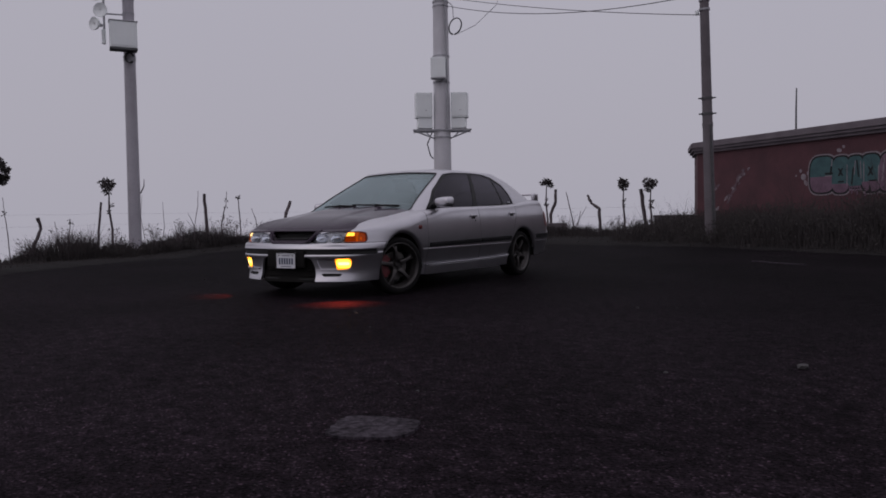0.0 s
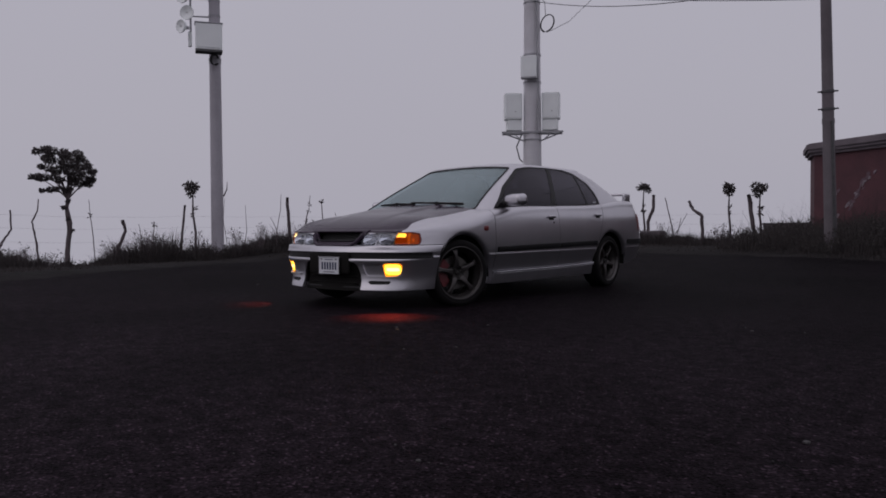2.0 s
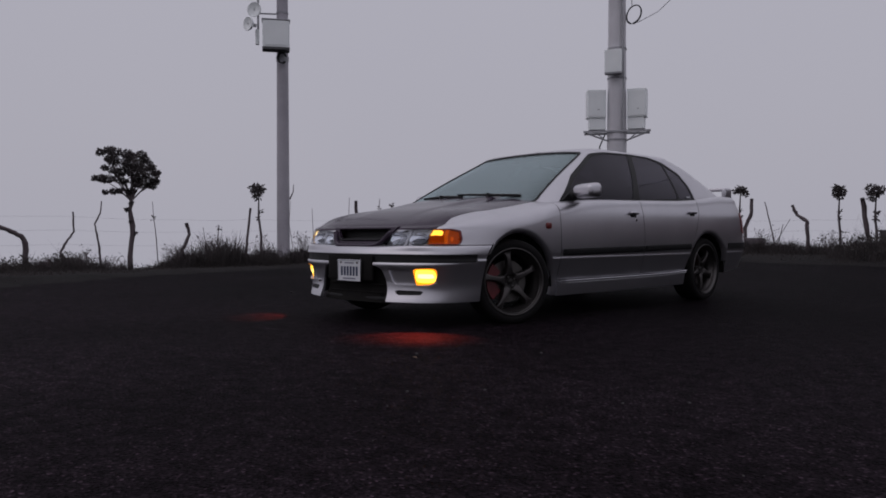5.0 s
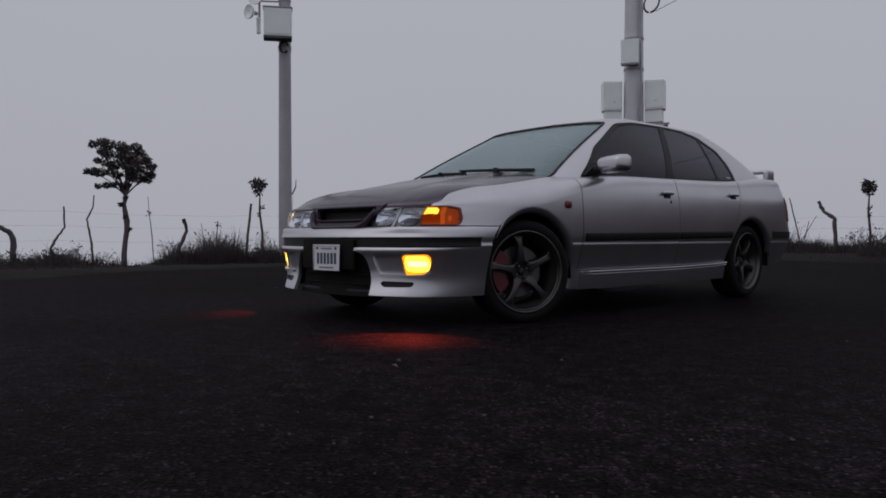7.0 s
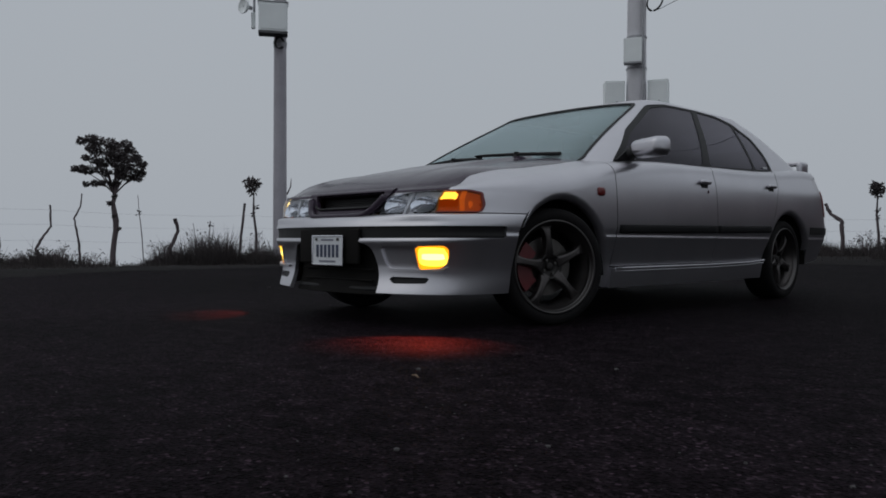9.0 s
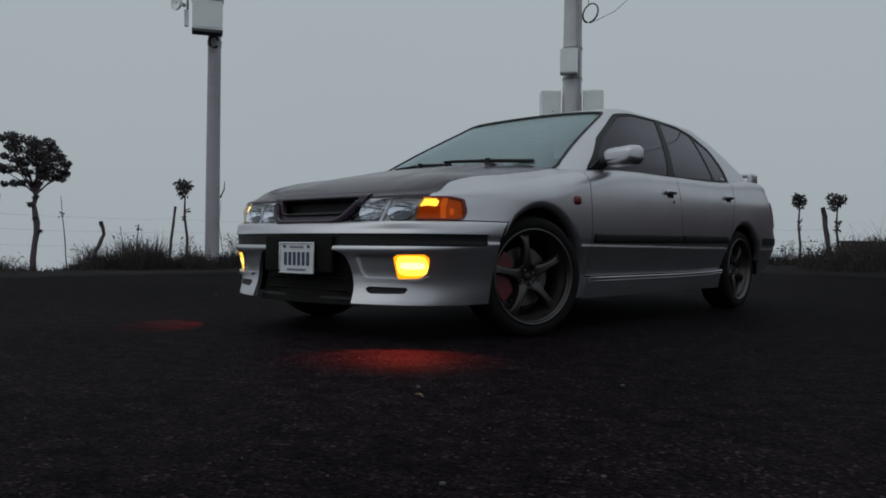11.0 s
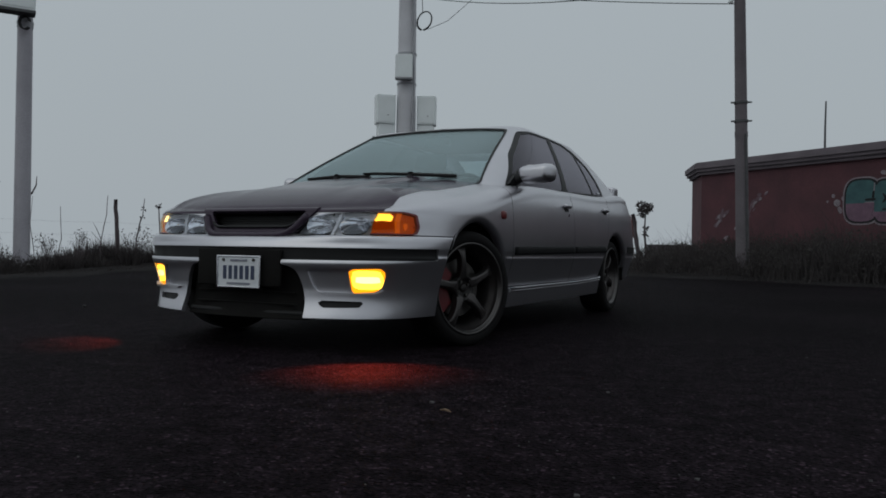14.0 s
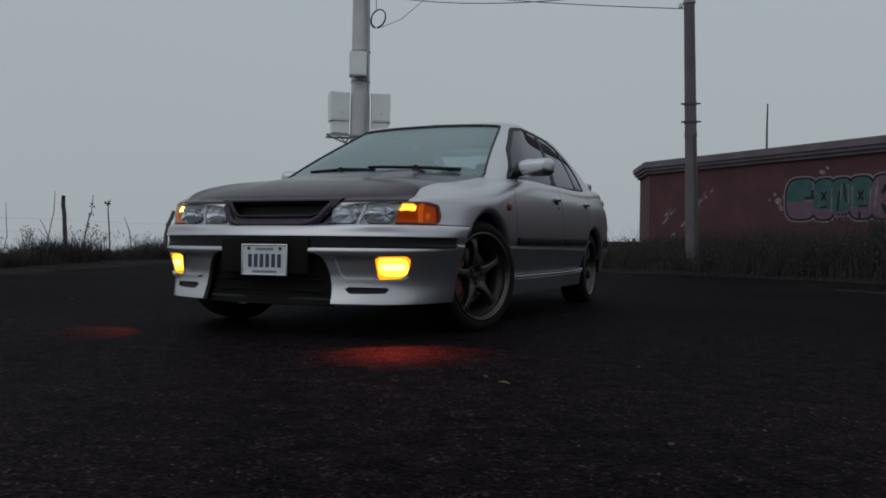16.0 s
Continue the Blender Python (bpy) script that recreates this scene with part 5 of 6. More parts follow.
# front bumper
bumper, skin = cut(skin, lambda V: np.maximum(V[:, 1] + 1.55, V[:, 2] - 0.5185))
_, skin = cut(skin, lambda V: np.maximum(np.maximum(V[:, 1] + 1.55, V[:, 2] - 0.5235), 0.26 - np.abs(V[:, 0])))
rear_bumper, skin = cut(skin, lambda V: np.maximum(1.60 - V[:, 1], V[:, 2] - 0.545))
_, rear_bumper = cut(rear_bumper, lambda V: V[:, 2] - np.interp(V[:, 1], [1.6, 1.85, 2.3], [0.235, 0.25, 0.29]))
opening_outline = [(-0.01, 0.412), (0.226, 0.412), (0.232, 0.392), (0.270, 0.384), (0.296, 0.371), (0.316, 0.340), (0.331, 0.295), (0.341, 0.245), (0.346, 0.20), (0.348, 0.15), (-0.01, 0.15)]
opening, bumper = cut(bumper, where_xz(opening_outline))
strip, bumper = cut(bumper, lambda V: np.maximum(np.abs(V[:, 2] - 0.438) - 0.0265, V[:, 1] + 1.69))
fog_outline = rounded([(0.530, 0.374), (0.660, 0.378), (0.671, 0.369), (0.667, 0.338), (0.650, 0.295), (0.628, 0.278), (0.540, 0.273)], 0.006)
fog_lens, bumper = cut(bumper, where_xz(fog_outline))
scoop_outline = rounded([(0.350, 0.374), (0.525, 0.374), (0.534, 0.278), (0.396, 0.277), (0.376, 0.296)], 0.016)
lip_zone = cut(bumper, where_xz(rounded([(0.384, 0.277), (0.632, 0.274), (0.658, 0.292), (0.662, 0.284), (0.636, 0.262), (0.392, 0.264)], 0.004)))[0]
scoop, bumper = cut(bumper, where_xz(scoop_outline))
slot_outline = rounded([(0.392, 0.240), (0.588, 0.238), (0.576, 0.211), (0.420, 0.209)], 0.008)
slot, bumper = cut(bumper, where_xz(slot_outline))
front_bumper = panel("front_bumper", bumper, SILVER, car, "silver bumper with scalloped lower corners", 0.02)
panel("bumper_strip", strip, TRIM, front_bumper, "black rubbing strip", 0.02, -0.010)
panel("bumper_grille", opening, UNDER, front_bumper, "black lower air intake", 0.015, -0.045)
for sgn in (1, -1):
    keep = lambda V: -sgn * V[:, 0]
    panel("brake_duct", cut(slot, keep)[0], TRIM, front_bumper, "", 0.03, -0.012)
    panel("lamp_recess", cut(scoop, keep)[0], SILVER, front_bumper, "", 0.03, -0.012)
for sgn, mesh in ((1, cut(fog_lens, lambda V: -V[:, 0])[0]), (-1, cut(fog_lens, lambda V: V[:, 0])[0])):
    fog_lamp = panel("fog_lamp", mesh, FOG_LENS, front_bumper, "lit yellow fog lamp", 0.004, -0.003)
    panel("lamp_bowl", mesh, FOG_GLOW, fog_lamp, "glowing yellow reflector", 0.003, -0.0075)
    hot = cut(mesh, lambda V: ((np.abs(V[:, 0]) - 0.603) / 0.048) ** 4 + ((V[:, 2] - 0.326) / 0.019) ** 4 - 1)[0]
    panel("filament", hot, FOG_HOT, fog_lamp, "white-hot core", 0.002, -0.0035)
    core = cut(mesh, lambda V: ((np.abs(V[:, 0]) - 0.601) / 0.060) ** 4 + ((V[:, 2] - 0.328) / 0.041) ** 4 - 1)[0]
    panel("bulb", core, FOG_CORE, fog_lamp, "bright bulb", 0.003, -0.0045)
    panel("lamp_case", mesh, TRIM, fog_lamp, "", 0.02, -0.026)
    lip, _ = cut(lip_zone, lambda V: -sgn * V[:, 0])
    panel("lamp_lip", lip, SILVER, front_bumper, "", 0.012, 0.012)
panel("rear_bumper", rear_bumper, SILVER, car, "", 0.02)

# lamps and nose
lamp_outline = rounded([(0.232, 0.5235), (0.266, 0.566), (0.308, 0.600), (0.372, 0.614), (0.60, 0.622), (0.71, 0.624), (0.745, 0.612), (0.757, 0.560), (0.752, 0.5235)], 0.008)
lamps, skin = cut(skin, where_xz(lamp_outline, -1.5))
signal, lamps = cut(lamps, lambda V: 0.598 + (V[:, 2] - 0.52) * 0.25 - np.abs(V[:, 0]))


def bowl(side, cx, cz, y, rx, rz, depth, p):
    """A deep mirrored lamp bowl with a rounded-square mouth that lies in the slope of the nose."""
    turns, V, F = 48, [], []
    for r in np.linspace(0.04, 1.0, 16):
        for k in range(turns):
            c, n = math.cos(2 * math.pi * k / turns), math.sin(2 * math.pi * k / turns)
            q = r * (abs(c) ** p + abs(n) ** p) ** (-1 / p)
            dx, dz = rx * q * c, rz * q * n
            V.append((side * (cx + dx), y + 0.11 * dx + 0.45 * dz + depth * (1 - r * r), cz + dz))
    for i in range(15):
        for k in range(turns):
            m = (k + 1) % turns
            F.append((i * turns + k, i * turns + m, (i + 1) * turns + m, (i + 1) * turns + k))
    return V, F


BOWLS = ((0.360, 0.566, -1.944, 0.069, 0.041), (0.524, 0.569, -1.926, 0.074, 0.044))
for sgn in (1, -1):
    half = cut(lamps, lambda V: -sgn * V[:, 0])[0]
    lamp = panel("headlamp", half, CLEAR, car, "clear headlamp unit, unlit", 0.003, 0.001)
    around = half
    for cx, cz, cy, rx, rz in BOWLS:
        around = cut(around, lambda V: 1 - np.abs((np.abs(V[:, 0]) - cx) / rx) ** 2.4 - np.abs((V[:, 2] - cz) / rz) ** 2.4)[0]
    panel("reflector", around, LAMP_BACK, lamp, "grey reflector housing", 0.004, -0.026)
    for cx, cz, cy, rx, rz in BOWLS:
        part("reflector_bowl", bowl(sgn, cx, cz, cy, rx + 0.002, rz + 0.002, 0.060, 2.4), REFLECTOR, lamp, "bright reflector bowl", True)
        part("bulb", tube([(sgn * cx, cy + 0.058, cz), (sgn * cx, cy + 0.034, cz), (sgn * cx, cy + 0.016, cz), (sgn * cx, cy + 0.012, cz)], [0.006, 0.008, 0.008, 0.004], 12), CHROME, lamp, "", True)
    panel("lamp_divider", cut(half, lambda V: np.abs(np.abs(V[:, 0]) - 0.437 - (V[:, 2] - 0.56) * 0.25) - 0.009)[0], LAMP_BACK, lamp, "", 0.02, -0.012)
    half = cut(signal, lambda V: -sgn * V[:, 0])[0]
    rim_part, half = cut(half, lambda V: -0.006 - inside(lamp_outline, np.abs(V[:, 0]), V[:, 2]))
    turn_signal = panel("turn_signal", half, AMBER, car, "amber corner lamp, lit", 0.003, 0.001)
    panel("lamp_rim", rim_part, RED_PLASTIC, turn_signal, "dark red rim", 0.02, 0.001)
    lit, dark = cut(half, lambda V: ((np.abs(V[:, 0]) - 0.648) / 0.034) ** 6 + ((V[:, 2] - 0.599) / 0.0165) ** 6 - 1)
    panel("bulb", lit, SIGNAL_GLOW, turn_signal, "glowing yellow bulb", 0.004, -0.018)
    prism_part, dark = cut(dark, lambda V: np.minimum(np.abs(np.abs(V[:, 0]) - 0.697) - 0.008, np.maximum(np.abs(np.abs(V[:, 0]) - 0.722) - 0.006, np.abs(V[:, 2] - 0.558) - 0.018)))
    panel("lens_prism", prism_part, PRISM_GLOW, turn_signal, "orange prism column", 0.006, -0.012)
    panel("backing", dark, AMBER_PLASTIC, turn_signal, "", 0.004, -0.018)
nose, skin = cut(skin, lambda V: np.maximum(np.abs(V[:, 0]) - (0.230 + (V[:, 2] - 0.52) * 0.92) , V[:, 1] + 1.5))
grille_hole, nose = cut(nose, where_xz(rounded([(-0.3, 0.556), (0.196, 0.556), (0.226, 0.566), (0.280, 0.624), (-0.3, 0.624)], 0.014), -1.5))
fender_front, skin = cut(skin, lambda V: V[:, 1] + 0.872)
rear_edge = lambda V: 0.925 + np.clip(V[:, 2] - 0.30, 0, 0.5) * 0.50
rear_wing, skin = cut(skin, lambda V: rear_edge(V) + 0.006 - V[:, 1])
_, rear_wing = cut(rear_wing, lambda V: np.maximum(V[:, 2] - 0.238, 1.45 - V[:, 1]))
sill, doors = cut(skin, lambda V: V[:, 2] - 0.266)
_, doors = cut(doors, lambda V: V[:, 2] - 0.273)
front_doors, rear_doors = cut(doors, lambda V: V[:, 1] - 0.225)
front_doors = cut(front_doors, lambda V: -0.866 - V[:, 1])[0]
rear_doors = cut(rear_doors, lambda V: 0.231 - V[:, 1])[0]
rear_doors = cut(rear_doors, lambda V: V[:, 1] - rear_edge(V))[0]

# hood and front wings
hood_outline = [(-0.02, -2.2), (0.30, -2.2), (0.60, -2.02), (0.634, -1.95), (0.645, -1.88), (0.645, -1.80), (0.642, -1.70), (0.643, -1.5), (0.650, -1.35), (0.658, -1.1), (0.664, -0.9), (0.668, -0.5), (-0.02, -0.5)]
hood_test = lambda V: inside(hood_outline, np.abs(V[:, 0]), V[:, 1])
hood, wing_top = cut(front_deck, hood_test)
hood_lip, fender_front = cut(fender_front, lambda V: np.maximum(hood_test(V), 0.6185 - V[:, 2]))
hood_ob = panel("hood", weld(joined(hood, hood_lip)), CARBON, car, "dark brown-black hood", 0.012, 0.001)
nose_ob = panel("grille_surround", nose, CARBON, hood_ob, "dark grille surround", 0.024, 0.010)
part("grille_backing", box(0.70, 0.02, 0.13, (0, -1.845, 0.578), 0.004), UNDER, hood_ob)
panel("grille_mesh", grille_hole, TRIM, hood_ob, "black mesh grille", 0.01, -0.05)


def swept(path, wide, tall, turns=10):
    """An oval bar along a path in the nose's face: wide across the path, tall out of it."""
    V, F, n = [], [], len(path)
    for i, p in enumerate(path):
        d = (Vector(path[min(i + 1, n - 1)]) - Vector(path[max(i - 1, 0)])).normalized()
        side = d.cross(Vector((0, -1, 0))).normalized()
        for k in range(turns):
            a = 2 * math.pi * k / turns
            V.append(Vector(p) + side * wide * math.cos(a) + Vector((0, -tall * math.sin(a), 0)))
    F = [(i * turns + k, i * turns + (k + 1) % turns, (i + 1) * turns + (k + 1) % turns, (i + 1) * turns + k) for i in range(n - 1) for k in range(turns)]
    return V, F + [tuple(range(turns)), tuple(range((n - 1) * turns, n * turns))]


half_bar = [(x, 0.5145 + 0.03 * x * x) for x in np.linspace(0, 0.165, 8)]
half_bar += [((1 - u) ** 2 * 0.172 + 2 * u * (1 - u) * 0.232 + u * u * 0.262, (1 - u) ** 2 * 0.5156 + 2 * u * (1 - u) * 0.519 + u * u * 0.566) for u in np.linspace(0, 1, 16)]
half_bar += [(0.262 + 0.042 * u, 0.566 + 0.052 * u) for u in (0.25, 0.5, 0.75)]
bar_path = [(x, np.interp(z, [0.515, 0.56, 0.62], [-2.012, -1.985, -1.948]), z) for x, z in [(-x, z) for x, z in half_bar[:0:-1]] + half_bar]
part("grille_bar", swept(bar_path, 0.0155, 0.020), CARBON, hood_ob, "dark rounded lower grille bar", True)
lip_path = [(x, np.interp(z, [0.515, 0.56, 0.62], [-1.995, -1.978, -1.946]), z) for x, z in rounded([(-0.282, 0.623), (-0.228, 0.565), (-0.196, 0.5545), (0.0, 0.5535), (0.196, 0.5545), (0.228, 0.565), (0.282, 0.623)], 0.03, 6)[7:-7]]
part("grille_lip", swept(lip_path, 0.0055, 0.008), TRIM, hood_ob, "", True)
for sgn in (1, -1):
    keep = lambda V: -sgn * V[:, 0]
    panel("front_wing", weld(joined(cut(fender_front, keep)[0], cut(wing_top, keep)[0])), SILVER, car, "", 0.008)
    panel("sill", cut(sill, keep)[0], SILVER, car, "silver side skirt", 0.024, 0.02)
    panel("front_door", cut(front_doors, keep)[0], SILVER, car, "", 0.01)
    panel("rear_door", cut(rear_doors, keep)[0], SILVER, car, "", 0.01)
    panel("rear_wing", cut(rear_wing, keep)[0], SILVER, car, "", 0.01)
    panel("belt_moulding", cut(ledge, keep)[0], TRIM, car, "black belt moulding", 0.01)
panel("boot_lid", rear_deck, SILVER, car, "", 0.01)

# glasshouse
front_glass = rounded([(-0.71, 0.842), (-0.475, 1.022), (-0.118, 1.211), (0.05, 1.236), (0.385, 1.246), (0.165, 0.864)], 0.02)
rear_glass = rounded([(0.255, 0.868), (0.45, 1.246), (0.70, 1.240), (0.89, 1.205), (0.90, 0.894)], 0.015)
quarter_glass = rounded([(0.925, 0.896), (0.915, 1.195), (1.085, 1.118), (1.152, 1.005), (1.170, 0.904)], 0.02)
side_frame = rounded([(-0.80, 0.80), (-0.75, 0.845), (-0.505, 1.030), (-0.135, 1.226), (0.04, 1.247), (0.40, 1.257), (0.71, 1.252), (0.91, 1.220), (1.105, 1.127), (1.177, 1.01), (1.195, 0.90), (1.175, 0.80)], 0.03)
frame_part, cabin = cut(cabin, where_yz(side_frame))
panes = {}
for k, o in (("front_window", front_glass), ("rear_window", rear_glass), ("quarter_window", quarter_glass)):
    panes[k], frame_part = cut(frame_part, where_yz(o))
ws_edge = lambda V: np.maximum(np.abs(V[:, 0]) - np.interp(V[:, 2], [0.84, 0.87, 0.95, 1.0, 1.1, 1.2, 1.26], [0.662, 0.648, 0.616, 0.596, 0.556, 0.516, 0.492]), V[:, 1] - 0.1)
ws_top = lambda V: V[:, 2] - 1.258 + 0.10 * V[:, 0] ** 2
ws_zone, cabin = cut(cabin, lambda V: np.maximum(ws_edge(V), ws_top(V)))
ws, ws_seal = cut(ws_zone, lambda V: np.maximum(ws_edge(V) + 0.010, ws_top(V) + 0.010))
rw_zone, cabin = cut(cabin, lambda V: np.maximum(np.maximum(np.abs(V[:, 0]) - 0.87 * up_w(V[:, 2]), 0.9 - V[:, 1]), V[:, 2] - 1.24))
body_top = panel("roof", weld(joined(cabin, roof)), SILVER, car, "silver roof and pillars", 0.02)
windscreen = panel("windscreen", ws, WINDSCREEN, car, "green-tinted windscreen", 0.004, -0.002)
panel("windscreen_seal", ws_seal, TRIM, windscreen, "", 0.014, 0.006)
panel("rear_screen", rw_zone, CLEAR, car, "", 0.004)
for sgn in (1, -1):
    keep = lambda V: -sgn * V[:, 0]
    panel("window_frame", cut(frame_part, keep)[0], TRIM, car, "black window frame", 0.01, -0.003)
    for k, o in panes.items():
        panel(k, cut(o, keep)[0], TINT, car, "dark tinted side window", 0.004, -0.006)

    part("window_sticker", box(0.002, 0.060, 0.011, (sgn * 0.7525, 1.085, 0.916), 0.0005), WHITE_TIN, car, "small white sticker on the rear quarter glass")

# underbody and arches
part("underbody", box(1.36, 3.2, 0.12, (0, 0.05, 0.22), 0.03), UNDER, car)
part("engine_bay", box(1.15, 1.1, 0.30, (0, -1.35, 0.40), 0.05), UNDER, car)


def wheel(turn0):
    w = new("wheel")
    w.parent = car
    tyre = part("tyre", lathe([(0.205, -0.085), (0.216, -0.094), (0.243, -0.100), (0.265, -0.097), (0.276, -0.080), (0.279, -0.05), (0.279, 0.05), (0.276, 0.078), (0.265, 0.095), (0.243, 0.100), (0.226, 0.096), (0.214, 0.085)], 64), RUBBER, w, "", True)
    rim_ob = part("rim", lathe([(0.193, -0.08), (0.181, 0.0), (0.188, 0.045), (0.201, 0.058), (0.204, 0.080)], 64), RIM, w, "", True)
    part("rim_lip", lathe([(0.204, 0.080), (0.209, 0.084), (0.211, 0.095), (0.2155, 0.0995), (0.2225, 0.0985), (0.224, 0.088), (0.218, 0.08)], 64), LIP, rim_ob, "polished rim lip", True)
    spokes = []
    for k in range(5):
        a = 2 * math.pi * k / 5 + turn0
        prof = [(0.044, 0.034, 0.050), (0.056, 0.034, 0.055), (0.068, 0.029, 0.059), (0.085, 0.0235, 0.063), (0.105, 0.0200, 0.066), (0.13, 0.0180, 0.068), (0.152, 0.0185, 0.068), (0.170, 0.0215, 0.066), (0.184, 0.027, 0.062), (0.194, 0.036, 0.058), (0.203, 0.052, 0.052)]
        V, F = [], []
        for r, hw, x in prof:
            for s, d in ((-1, -0.035), (-0.82, -0.004), (-0.45, 0.0), (0.45, 0.0), (0.82, -0.004), (1, -0.035)):
                t, rr = s * hw, r
                V.append((x + d, rr * math.cos(a) - t * math.sin(a), rr * math.sin(a) + t * math.cos(a)))
        for i in range(len(prof) - 1):
            for j in range(6):
                q = (j + 1) % 6
                F.append((i * 6 + j, i * 6 + q, (i + 1) * 6 + q, (i + 1) * 6 + j))
        part("spoke", (V, F), RIM, rim_ob)
    part("hub", lathe([(0.0, 0.036), (0.040, 0.036), (0.046, 0.040), (0.050, 0.050), (0.056, 0.0545), (0.062, 0.053), (0.064, 0.02)], 40), HUB_DARK, rim_ob, "dark recessed hub", True)
    part("centre_cap", lathe([(0.0, 0.050), (0.014, 0.050), (0.019, 0.047), (0.021, 0.036)], 28), HUB_DARK, rim_ob, "", True)
    for k in range(4):
        a = 2 * math.pi * k / 4 + 0.5
        c = (0.036, 0.035 * math.cos(a), 0.035 * math.sin(a))
        part("lug_nut", tube([c, (0.046, c[1], c[2])], 0.007, 6), STEEL, rim_ob)
    part("brake_disc", lathe([(0.05, 0.0), (0.14, 0.0), (0.14, -0.022), (0.05, -0.022)], 48), STEEL, w)
    return w


def caliper(parent_wheel, angle):
    V, F = [], []
    n = 9
    for x in (-0.03, 0.028):
        for r in (0.092, 0.168):
            for k in range(n):
                a = angle + (k / (n - 1) - 0.5) * 1.55
                V.append((x, r * math.cos(a), r * math.sin(a)))
    for k in range(n - 1):
        a, b, c, d = k, n + k, 2 * n + k, 3 * n + k
        F += [(c, d, d + 1, c + 1), (a, a + 1, b + 1, b), (b, b + 1, d + 1, d), (a, c, c + 1, a + 1)]
    F += [(0, n, 3 * n, 2 * n), (n - 1, 3 * n - 1, 4 * n - 1, 2 * n - 1)]
    part("brake_caliper", (V, F), CALIPER, parent_wheel, "red brake caliper")


for wy, sgn, st in ((FRONT_Y, 1, -20), (FRONT_Y, -1, -20), (REAR_Y, 1, 0), (REAR_Y, -1, 0)):
    w = wheel(0.454 if sgn > 0 and wy < 0 else 0.9)
    caliper(w, math.pi if sgn > 0 else 0.0)
    w.matrix_local = pose(sgn * (0.715 if wy < 0 else 0.70), wy, WHEEL_R, 0, 0, (0 if sgn > 0 else 180) + st)

# ---- car details ----
def surface_x(z):
    return float(lower_w(z))


# arch liners and cabin floor
for sgn in (1, -1):
    for cy, cz, r in ((FRONT_Y, 0.228, 0.375), (REAR_Y, 0.235, 0.369)):
        V, F = [], []
        for x in (0.50, 0.795):
            for k in range(17):
                a = math.pi * k / 16
                ly = cy + r * math.cos(a) / (1.04 if cy < 0 and math.cos(a) < 0 else 1)
                V.append((sgn * (x if ly > -1.42 else min(x, 0.750)), ly, cz + r * math.sin(a)))
        V.append((sgn * 0.50, cy, cz))
        F = [(k, k + 1, 17 + k + 1, 17 + k) for k in range(16)] + [(34, k, k + 1) for k in range(16)]
        part("wheel_arch_liner", (V, F), UNDER, car)
part("floor_pan", box(1.42, 2.0, 0.06, (0, 0.15, 0.24), 0.02), UNDER, car)
part("bulkhead", box(1.40, 0.06, 0.55, (0, -0.86, 0.50), 0.01), UNDER, car)
part("boot_wall", box(1.30, 0.06, 0.60, (0, 1.28, 0.58), 0.01), UNDER, car)

